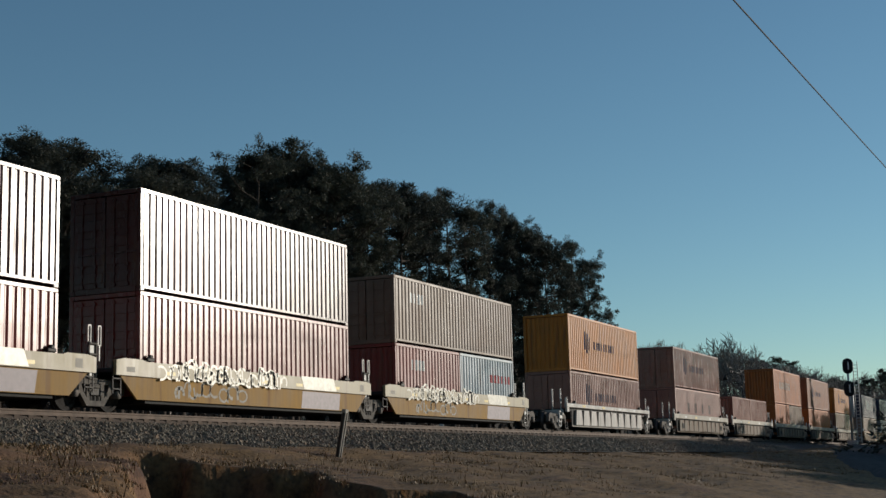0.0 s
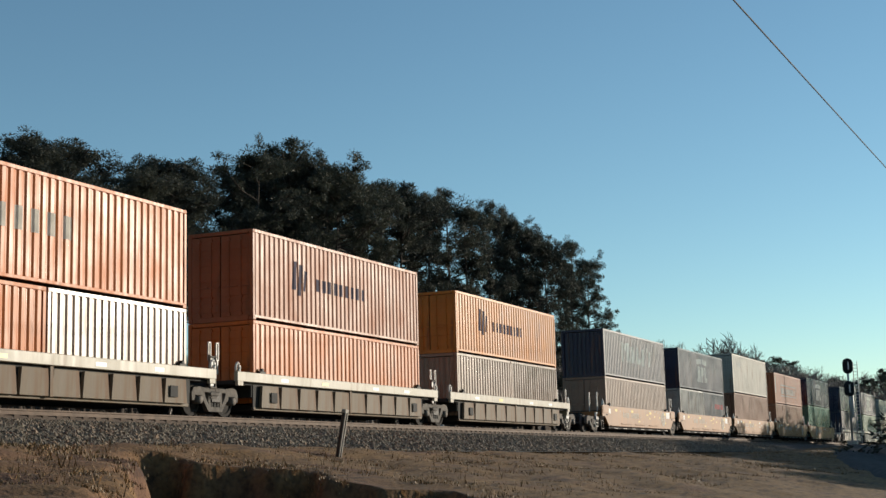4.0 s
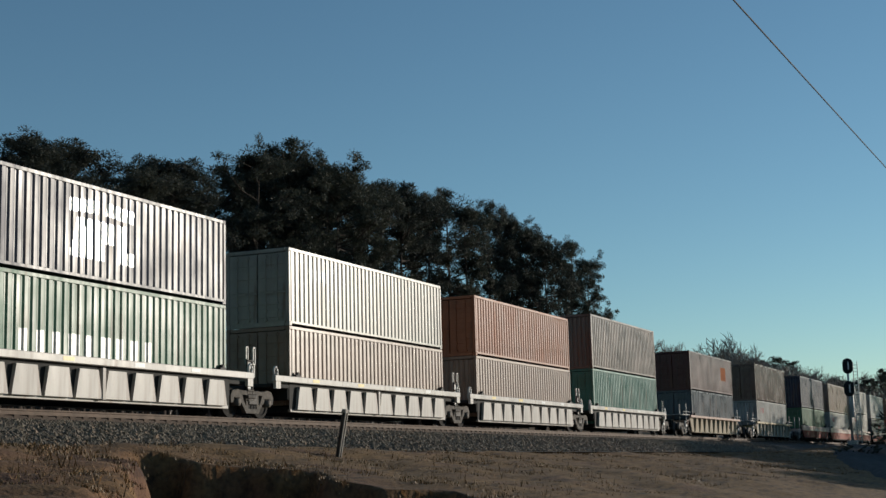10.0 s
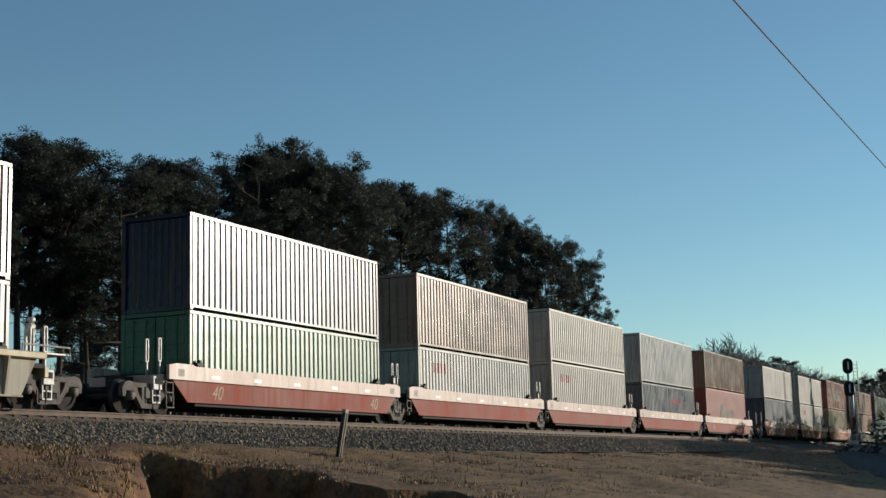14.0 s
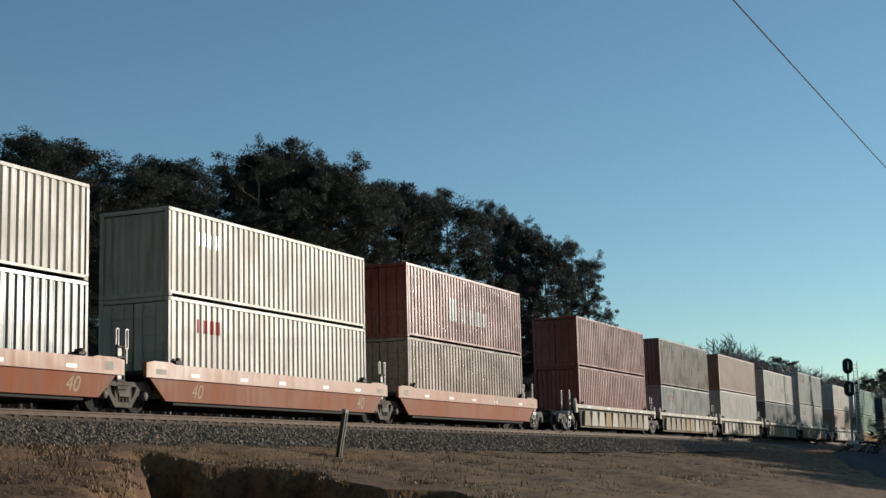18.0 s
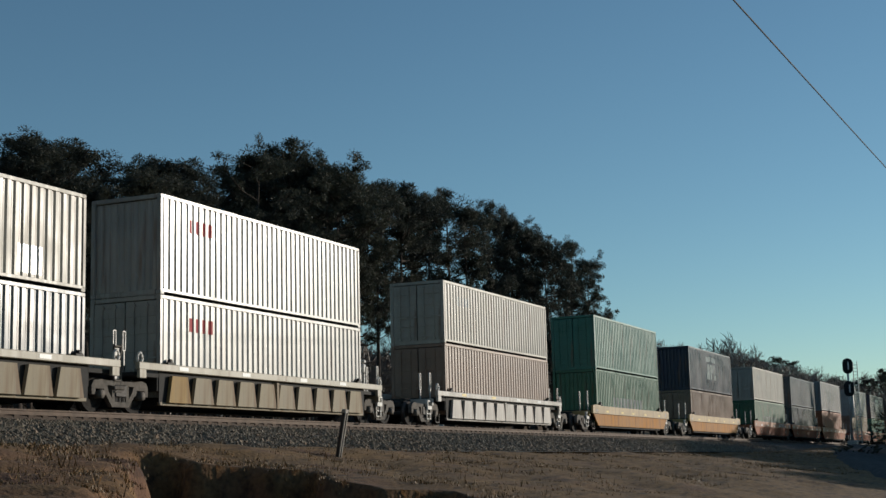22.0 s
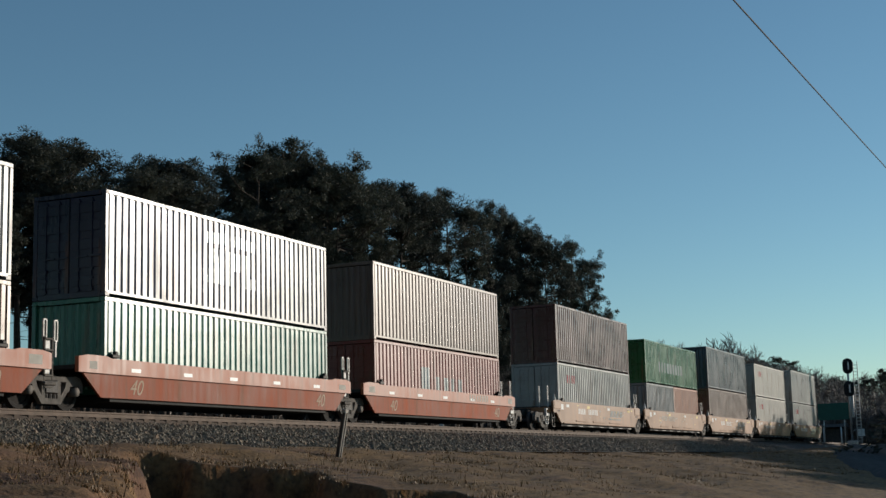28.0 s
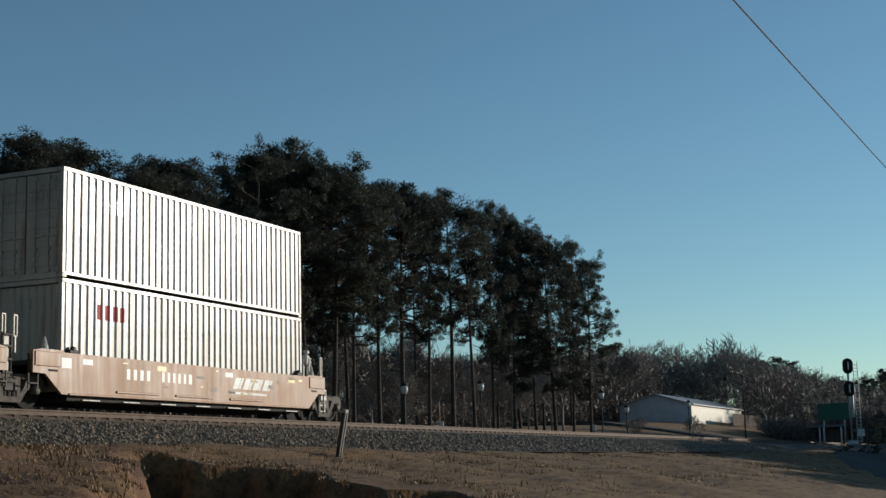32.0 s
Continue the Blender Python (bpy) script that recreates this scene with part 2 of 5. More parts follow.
def put(name, me, parent=None, at=None, label="", kind=""):
    """One object on a mesh, under a thing or a part."""
    ob = new(name, me)
    ob.parent = parent
    if at is not None:
        ob.matrix_basis = at if isinstance(at, Matrix) else Matrix.Translation(at)
    return tagged(ob, label, "", "", kind)


def part(name, bm, material, parent, label=""):
    return put(name, mesh_of(name, bm, material), parent, None, label)


def empty(name, m, label, category, group="", kind=""):
    ob = new(name)
    ob.empty_display_size = 0.3
    ob.matrix_basis = m
    return tagged(ob, label, category, group, kind)


def box_bm(sx, sy, sz, at=(0, 0, 0), edge=0.0, bm=None):
    bm = bm or bmesh.new()
    made = bmesh.ops.create_cube(bm, size=1.0, matrix=Matrix.Translation(at) @ Matrix.Diagonal((sx, sy, sz, 1)))["verts"]
    if edge:
        bmesh.ops.bevel(bm, geom=list({e for v in made for e in v.link_edges}), offset=edge, segments=1, affect="EDGES")
    return bm


def tube_data(points, radii, sides, verts, faces, cap=False):
    """A tapered tube along points, added to the lists."""
    first = len(verts)
    for i, p in enumerate(points):
        p = Vector(p)
        d = (Vector(points[min(i + 1, len(points) - 1)]) - Vector(points[max(i - 1, 0)])).normalized()
        side = d.orthogonal().normalized()
        other = d.cross(side)
        for k in range(sides):
            w = 2 * math.pi * k / sides
            verts.append(p + (side * math.cos(w) + other * math.sin(w)) * radii[i])
    for i in range(len(points) - 1):
        for k in range(sides):
            a, b = first + i * sides + k, first + i * sides + (k + 1) % sides
            faces.append((a, b, b + sides, a + sides))
    if cap:
        faces.append(tuple(range(first + sides - 1, first - 1, -1)))
        n = first + (len(points) - 1) * sides
        faces.append(tuple(range(n, n + sides)))


def tube(name, points, radius, material, sides=8, smooth=True):
    v, f = [], []
    radii = radius if isinstance(radius, (list, tuple)) else [radius] * len(points)
    tube_data(points, radii, sides, v, f, True)
    return shape(name, v, f, material, smooth)


def prism(name, outline, y0, y1, material):
    """An outline in x and z, drawn out from y0 to y1."""
    n = len(outline)
    v = [(x, y0, z) for x, z in outline] + [(x, y1, z) for x, z in outline]
    f = [tuple(range(n)), tuple(range(2 * n - 1, n - 1, -1))] + [(i, i + n, (i + 1) % n + n, (i + 1) % n) for i in range(n)]
    me = shape(name, v, f, material)
    bm = bmesh.new()
    bm.from_mesh(me)
    bmesh.ops.recalc_face_normals(bm, faces=bm.faces)
    bm.to_mesh(me)
    bm.free()
    return me


KEPT = {}


def once(key, make):
    if key not in KEPT:
        KEPT[key] = make()
    return KEPT[key]


def lettering(text, size, material, slant=0.0):
    """Flat letters in the built-in font, in the x-z plane, facing -y."""
    def make():
        cu = bpy.data.curves.new("letters", "FONT")
        cu.body, cu.size, cu.align_x, cu.extrude, cu.shear = text, size, "CENTER", 0.004, slant
        ob = new("letters", cu)
        me = bpy.data.meshes.new_from_object(ob.evaluated_get(bpy.context.evaluated_depsgraph_get()))
        bpy.data.objects.remove(ob)
        bpy.data.curves.remove(cu)
        me.transform(pose(0, 0, 0, 90, 0, 0))
        me.materials.clear()
        me.materials.append(material)
        return me
    return once(("text", text, size, material.name, slant), make)


MOVERS = []


# ---------------------------------------------------------------- containers
def corrugated(name, length, height, waves, depth, material, key):
    """A pressed steel wall in the x-z plane; its outer face looks to -y."""
    def make():
        pitch = length / waves
        xs = [(-length / 2, depth)]
        for i in range(waves):
            x = -length / 2 + i * pitch
            xs += [(x + pitch * 0.12, depth), (x + pitch * 0.34, 0.0), (x + pitch * 0.78, 0.0), (x + pitch, depth)]
        n = len(xs)
        v = [(x, y, 0) for x, y in xs] + [(x, y, height) for x, y in xs]
        v += [(x, y + 0.004, 0) for x, y in xs] + [(x, y + 0.004, height) for x, y in xs]
        f = [(i, i + 1, n + i + 1, n + i) for i in range(n - 1)] + [(2 * n + i + 1, 2 * n + i, 3 * n + i, 3 * n + i + 1) for i in range(n - 1)]
        return shape(name, v, f, material)
    return once(key, make)


def bar_mesh(name, sx, sy, sz, material, edge=0.006):
    return once((name, sx, sy, sz, material.name), lambda: mesh_of(name, box_bm(sx, sy, sz, edge=edge), material))


def container(hue, tall, length, label, doors=True):
    """An ISO box: base middle at the origin, sides along x."""
    pt = PAINT[hue]
    top = empty("shipping_container", Matrix(), label, "container", "containers on the train")
    half, w = length / 2, WIDE / 2
    post, rail_h = 0.10, 0.11
    inner = length - 2 * post
    waves = round(inner / 0.30)
    low, high = 0.16, tall - 0.10
    wall = corrugated("side_wall", inner, high - low, waves, 0.037, pt, ("side", hue, tall, length))
    put("side_wall", wall, top, pose(0, -w + 0.022, low))
    put("side_wall", wall, top, pose(0, w - 0.022, low, 0, 0, 180))
    rail_low = bar_mesh("bottom_rail", inner, 0.07, 0.085, pt)
    rail_top = bar_mesh("top_rail", inner, 0.06, 0.10, pt)
    for s in (-1, 1):
        put("bottom_rail", rail_low, top, (0, s * (w - 0.04), 0.120))
        put("top_rail", rail_top, top, (0, s * (w - 0.032), tall - 0.055))
    post_m = bar_mesh("corner_post", 0.11, 0.13, tall - 0.24, pt)
    cast = once(("cast", hue), lambda: casting(pt))
    for sx in (-1, 1):
        for sy in (-1, 1):
            put("corner_post", post_m, top, (sx * (half - 0.056), sy * (w - 0.066), tall / 2))
            put("corner_casting", cast, top, pose(sx * (half - 0.089), sy * (w - 0.081), 0.06, 0, 0, 0 if sy < 0 else 180))
            put("corner_casting", cast, top, pose(sx * (half - 0.089), sy * (w - 0.081), tall - 0.06, 0, 0, 0 if sy < 0 else 180))
    roof = once(("roof", hue, length), lambda: ribbed_roof(length - 0.02, WIDE - 0.03, pt))
    put("roof", roof, top, (0, 0, tall - 0.03))
    put("underframe", bar_mesh("underframe", inner - 0.1, WIDE - 0.2, 0.06, BLACK), top, (0, 0, 0.13))
    front = corrugated("front_wall", WIDE - 0.26, tall - 0.3, 9, 0.045, pt, ("front", hue, tall))
    for s, spin in ((-1, -90), (1, 90)):
        if (s < 0) == doors:
            for k in (-1, 1):
                leaf = put("door_leaf", once(("door", hue, tall), lambda: door_leaf(tall, pt)), top, pose(s * (half - 0.03), k * 0.55, 0.15, 0, 0, spin))
                for r in (-0.22, 0.22):
                    put("lock_rod", once(("rod", tall, hue), lambda: lock_rod(tall, pt)), leaf, (r, -0.05, 0.02))
        else:
            put("front_wall", front, top, pose(s * (half - 0.05), 0, 0.15, 0, 0, spin))
        put("end_sill", bar_mesh("end_sill", 0.10, WIDE - 0.36, 0.15, pt), top, (s * (half - 0.055), 0, 0.077))
        put("end_header", bar_mesh("end_header", 0.10, WIDE - 0.36, 0.12, pt), top, (s * (half - 0.055), 0, tall - 0.062))
    return top


def casting(pt):
    bm = box_bm(0.178, 0.162, 0.118, edge=0.012)
    box_bm(0.08, 0.012, 0.05, (0, -0.079, 0), bm=bm)
    return mesh_of("corner_casting", bm, pt)


def ribbed_roof(length, width, pt):
    """One pressed sheet: flat rims, and shallow troughs across it."""
    v, f = [], []
    n = 18
    xs = [-length / 2]
    for i in range(n):
        c = -length / 2 + (i + 1) * length / (n + 1)
        xs += [c - 0.20, c - 0.14, c + 0.14, c + 0.20]
    xs.append(length / 2)
    ys = (-width / 2, -width * 0.43, -width * 0.40, width * 0.40, width * 0.43, width / 2)
    for i, x in enumerate(xs):
        raised = 0 < i < len(xs) - 1 and (i - 1) % 4 in (1, 2)
        for k, y in enumerate(ys):
            v.append((x, y, 0.022 if raised and k in (2, 3) else 0.01))
    k = len(ys)
    f = [(i * k + j, (i + 1) * k + j, (i + 1) * k + j + 1, i * k + j + 1) for i in range(len(xs) - 1) for j in range(k - 1)]
    base = len(v)
    v += [(x, y, -0.012) for x in (xs[0], xs[-1]) for y in (ys[0], ys[-1])]
    last = (len(xs) - 1) * k
    f += [(base, base + 1, base + 3, base + 2), tuple(range(0, k)) + (base + 1, base), tuple(range(last, last + k))[::-1] + (base + 2, base + 3),
          tuple(i * k for i in range(len(xs)))[::-1] + (base, base + 2), tuple(i * k + k - 1 for i in range(len(xs))) + (base + 3, base + 1)]
    return shape("roof", v, f, pt)


def door_leaf(tall, pt):
    h = tall - 0.30
    bm = box_bm(1.06, 0.04, h, (0, 0, h / 2), 0.01)
    for k in range(5):
        box_bm(0.96, 0.025, h / 9, (0, -0.025, h * (k + 0.6) / 5.2), 0.01, bm)
    return mesh_of("door_leaf", bm, pt)


def lock_rod(tall, pt):
    h = tall - 0.36
    bm = box_bm(0.035, 0.035, h, (0, 0, h / 2))
    for z in (0.05, 0.35, 0.6, h - 0.08):
        box_bm(0.11, 0.06, 0.07, (0, 0.005, z), bm=bm)
    box_bm(0.40, 0.03, 0.045, (0.12, -0.02, 0.95), bm=bm)
    return mesh_of("lock_rod", bm, pt)


def pressed(x, length):
    """How far the pressed side wall lies behind its outermost face, at x along a box."""
    inner = length - 0.2
    k = (x + inner / 2) / (inner / round(inner / 0.30)) % 1.0
    return float(np.interp(k, (0.0, 0.12, 0.34, 0.78, 1.0), (0.037, 0.037, 0.0, 0.0, 0.037)))


def painted(name, parent, blocks, material, length, label=""):
    """Blocks of paint that follow the ribs of a box's near side: (x, z, width, height, lean) each."""
    inner = length - 0.2
    pitch = inner / round(inner / 0.30)
    for x, z, sx, sz, lean in blocks:
        v, f = [], []
        rows = 1 if not lean else 5
        for j in range(rows):
            a = x + lean * (j + 0.5) / rows if lean else x
            b = a + sx
            first = math.floor((a + inner / 2) / pitch)
            cuts = sorted({a, b} | {c for i in range(first, first + int(sx / pitch) + 3) for k in (0.0, 0.12, 0.34, 0.78) for c in [-inner / 2 + (i + k) * pitch] if a < c < b})
            z0, z1 = z + sz * j / rows, z + sz * (j + 1) / rows
            n = len(v)
            for c in cuts:
                y = WALL + pressed(c, length) - 0.003
                v += [(c, y, z0), (c, y, z1)]
            f += [(n + 2 * i, n + 2 * i + 2, n + 2 * i + 3, n + 2 * i + 1) for i in range(len(cuts) - 1)]
        put(name, shape(name, v, f, material), parent, None, label)


def marking(name, parent, blocks, material, face, label=""):
    """Flat painted blocks on the near side: (x, z, width, height, lean) each."""
    for x, z, sx, sz, lean in blocks:
        v = [(0, 0, 0), (sx, 0, 0), (sx + lean, 0, sz), (lean, 0, sz)]
        v += [(a, 0.004, c) for a, b, c in v]
        f = [(0, 1, 2, 3), (4, 7, 6, 5), (0, 4, 5, 1), (1, 5, 6, 2), (2, 6, 7, 3), (3, 7, 4, 0)]
        me = once(("mark", round(sx, 3), round(sz, 3), round(lean, 3), material.name), lambda: shape(name, v, f, material))
        put(name, me, parent, (x, face, z), label)


def bars(rng, x, z, count, w, h, gap):
    """A row of plain upright blocks."""
    out = []
    for i in range(count):
        s = x + i * (w + gap)
        out.append((s, z, w * rng.choice((0.62, 0.8)), h, 0))
    return out


WALL = -WIDE / 2 + 0.022


def emblems(box, kind, tall, length, seed):
    """The painted emblem of a box, by kind."""
    rng = random.Random(seed)
    half = length / 2
    if "tag" in kind and "wtag" not in kind:       # small red mark near the left upper corner
        painted("emblem_bar", box, bars(rng, -half + 1.45, tall - 0.95, 4, 0.27, 0.40, 0.07), RED_MARK, length, "red painted bar")
    if "wtag" in kind:
        painted("emblem_bar", box, bars(rng, -half + 1.45, tall - 0.95, 4, 0.27, 0.40, 0.07), EMBLEM, length, "white painted bar")
    if "eagle" in kind:     # winged bar over a wide mark
        painted("emblem_bar", box, [(-1.25 + 0.31 * i, tall - 0.72 - 0.02 * abs(i - 4), 0.27, 0.34, 0.05) for i in range(9) if i != 4], EMBLEM, length, "short white stroke")
        painted("emblem_bar", box, [(-1.2, tall - 1.98, 0.42, 1.05, 0.28), (-0.62, tall - 1.98, 0.36, 1.05, 0.0), (-0.15, tall - 1.98, 0.36, 1.05, 0.0), (0.24, tall - 1.50, 0.42, 0.55, 0.0), (0.78, tall - 1.98, 0.36, 1.05, 0.0), (1.14, tall - 1.98, 0.42, 0.34, 0.0)], EMBLEM, length, "broad white bar")
    if "wide" in kind:
        painted("emblem_bar", box, bars(rng, -half + 3.0, tall * 0.30, 9, 0.50, 0.62, 0.14), EMBLEM, length, "white painted bar")
    if "line" in kind:
        painted("emblem_bar", box, [(-2.0, tall * 0.33, 0.75, 0.95, 0)] + bars(rng, -0.6, tall * 0.33, 4, 0.55, 0.62, 0.18), EMBLEM, length, "white painted bar")
    if "sign" in kind:      # framed name board
        painted("emblem_bar", box, [(-half + 2.6, tall * 0.62, 7.0, 0.07, 0), (-half + 2.6, tall * 0.62 - 0.9, 7.0, 0.07, 0), (-half + 2.6, tall * 0.62 - 0.9, 0.08, 0.9, 0), (-half + 9.5, tall * 0.62 - 0.9, 0.08, 0.9, 0)]
                + bars(rng, -half + 2.9, tall * 0.62 - 0.72, 12, 0.40, 0.52, 0.13), EMBLEM, length, "white painted bar")
        painted("emblem_bar", box, [(-half + 0.35, tall * 0.35, 0.28, tall * 0.5, 0)], EMBLEM, length, "upright white strip")
    if "big" in kind:       # tall lettering along the wall
        painted("emblem_bar", box, [(-half + 3.3, tall * 0.38, 0.42, 1.1, 0), (-half + 3.8, tall * 0.62, 0.5, 0.42, 0), (-half + 4.3, tall * 0.38, 0.55, 1.1, 0), (-half + 5.0, tall * 0.38, 0.4, 0.95, 0.25), (-half + 5.55, tall * 0.38, 0.4, 0.95, -0.1), (-half + 6.25, tall * 0.38, 0.45, 1.0, 0), (-half + 6.7, tall * 0.38, 0.5, 0.32, 0), (-half + 7.4, tall * 0.36, 0.5, 1.0, 0), (-half + 8.3, tall * 0.68, 0.28, 0.3, 0), (-half + 8.75, tall * 0.36, 0.28, 0.95, 0.15)], EMBLEM, length, "tall white bar")
    if "crest" in kind:     # dark crest with a faint row
        painted("emblem_bar", box, [(-half + 2.5, tall * 0.42, 0.25, 0.95, 0.1), (-half + 2.85, tall * 0.36, 0.25, 1.05, 0.1), (-half + 3.2, tall * 0.42, 0.2, 0.7, 0.1)]
                + bars(rng, -half + 4.1, tall * 0.45, 9, 0.33, 0.42, 0.09), DARK_MARK, length, "dark painted bar")
    if "ghost" in kind:
        painted("emblem_bar", box, bars(rng, -half + 2.4, tall * 0.45, 8, 0.5, 0.6, 0.12), GHOST, length, "faded bar")
    if "squares" in kind:
        for i in range(4):
            painted("emblem_bar", box, [(-half + 3.0 + 1.9 * i, tall * 0.42, 0.55, 0.62, 0)], PAINT["maroon"], length, "dark red square panel")
    if "patch" in kind:
        painted("repair_patch", box, [(half - 3.4, tall * 0.38, 1.5, 0.95, 0)], ORANGE_PATCH, length, "orange repair patch")
    if "redrow" in kind:
        painted("emblem_bar", box, bars(rng, 0.3, tall * 0.58, 6, 0.34, 0.34, 0.08), RED_MARK, length, "red painted bar")
    if "panes" in kind:     # bright bare panels
        painted("emblem_bar", box, [(-half + 2.2, tall * 0.55, 1.3, 0.5, 0), (half - 5.3, tall * 0.35, 1.5, 0.45, 0), (half - 2.6, tall * 0.1, 0.9, 0.7, 0)], EMBLEM, length, "bright rectangular panel")


# ---------------------------------------------------------------- well cars
def truck(parent, x):
    """A two-axle truck on the rails, as a part of its car."""
    frame_m = once("truck_frame", truck_frame)
    bogie = put("truck", once("truck_bolster", lambda: mesh_of("truck", box_bm(0.5, 2.2, 0.34, (0, 0, 0.56), 0.03), STEEL)), parent, (x, 0, 0))
    for s in (-1, 1):
        put("side_frame", frame_m, bogie, pose(0, s * 1.0, 0, 0, 0, 0 if s < 0 else 180))
        put("spring_nest", once("springs", springs), bogie, (0, s * 1.0, 0.26))
        for k in (-0.89, 0.89):
            put("wheel", once("wheel", wheel), bogie, pose(k, s * 0.745, 0.457, 0, 0, 0 if s < 0 else 180))
            put("bearing", once("bearing", lambda: tube("bearing", [(0, -0.13, 0), (0, 0.10, 0)], 0.12, DUSTY, 10)), bogie, (k, s * 1.02, 0.457))
    for k in (-0.89, 0.89):
        put("axle", once("axle", lambda: tube("axle", [(0, -1.0, 0), (0, 1.0, 0)], 0.085, STEEL, 8)), bogie, (k, 0, 0.457))
    return bogie


def truck_frame():
    """Cast side frame: drooping jaws over the bearings, two slanting legs and a spring seat."""
    rim = [(-1.22, 0.44), (-1.24, 0.66), (-1.14, 0.82), (-0.95, 0.87), (-0.62, 0.83), (0.62, 0.83), (0.95, 0.87), (1.14, 0.82), (1.24, 0.66), (1.22, 0.44),
           (1.08, 0.44), (1.06, 0.60), (0.72, 0.60), (0.70, 0.46), (0.62, 0.44), (0.36, 0.13), (-0.36, 0.13), (-0.62, 0.44), (-0.70, 0.46), (-0.72, 0.60), (-1.06, 0.60), (-1.08, 0.44)]
    holes = ([(-0.58, 0.70), (-0.36, 0.70), (-0.36, 0.34), (-0.52, 0.54)], [(-0.24, 0.70), (0.24, 0.70), (0.24, 0.27), (-0.24, 0.27)], [(0.36, 0.70), (0.58, 0.70), (0.52, 0.54), (0.36, 0.34)])
    bm = bmesh.new()
    edges = []
    for ring in (rim, *holes):
        vs = [bm.verts.new((x, -0.07, z)) for x, z in ring]
        edges += [bm.edges.new((vs[i], vs[(i + 1) % len(vs)])) for i in range(len(vs))]
    filled = bmesh.ops.triangle_fill(bm, use_beauty=True, use_dissolve=False, edges=edges)["geom"]
    faces = [g for g in filled if isinstance(g, bmesh.types.BMFace)]
    grown = bmesh.ops.extrude_face_region(bm, geom=faces)["geom"]
    for g in grown:
        if isinstance(g, bmesh.types.BMVert):
            g.co.y += 0.14
    bmesh.ops.recalc_face_normals(bm, faces=bm.faces)
    return mesh_of("side_frame", bm, DUSTY)


def springs():
    v, f = [], []
    for x in (-0.16, 0.0, 0.16):
        tube_data([(x, 0.0, 0.0), (x, 0.0, 0.36)], [0.07, 0.07], 8, v, f, True)
    return shape("spring_nest", v, f, STEEL, False)


def wheel():
    v, f = [], []
    prof = [(0.06, 0.10), (-0.05, 0.12), (-0.02, 0.34), (-0.06, 0.37), (-0.06, 0.455), (0.05, 0.46), (0.07, 0.485), (0.08, 0.485), (0.08, 0.10)]
    n = 24
    for y, r in prof:
        for k in range(n):
            v.append((r * math.cos(2 * math.pi * k / n), y, r * math.sin(2 * math.pi * k / n)))
    for i in range(len(prof) - 1):
        for k in range(n):
            f.append((i * n + k, i * n + (k + 1) % n, (i + 1) * n + (k + 1) % n, (i + 1) * n + k))
    f.append(tuple(range(n)))
    me = shape("wheel", v, f, WHEEL)
    me.materials.append(TREAD)
    for p in me.polygons:
        if 4 * n <= p.index < 5 * n:
            p.material_index = 1
    return me


OUT = 1.30    # sill's reach past the box


def smooth_sill(hue, tall=1.42):
    """Side with a flat upper band and a set-back lower plate that slopes up at its ends."""
    up, low = CAR_PAINT[hue]
    e = LONG / 2 + OUT
    band = [(-e, tall - 0.46), (e, tall - 0.46), (e, tall - 0.06), (e - 0.35, tall), (e - 1.15, tall), (e - 1.35, tall - 0.05), (-e + 1.35, tall - 0.05), (-e + 1.15, tall), (-e + 0.35, tall), (-e, tall - 0.06)]
    plate = [(-e + 1.0, 0.34), (e - 1.0, 0.34), (e - 0.25, tall - 0.46), (-e + 0.25, tall - 0.46)]
    return prism("sill", band, -0.06, 0.06, up), prism("side_plate", plate, -0.02, 0.05, low)


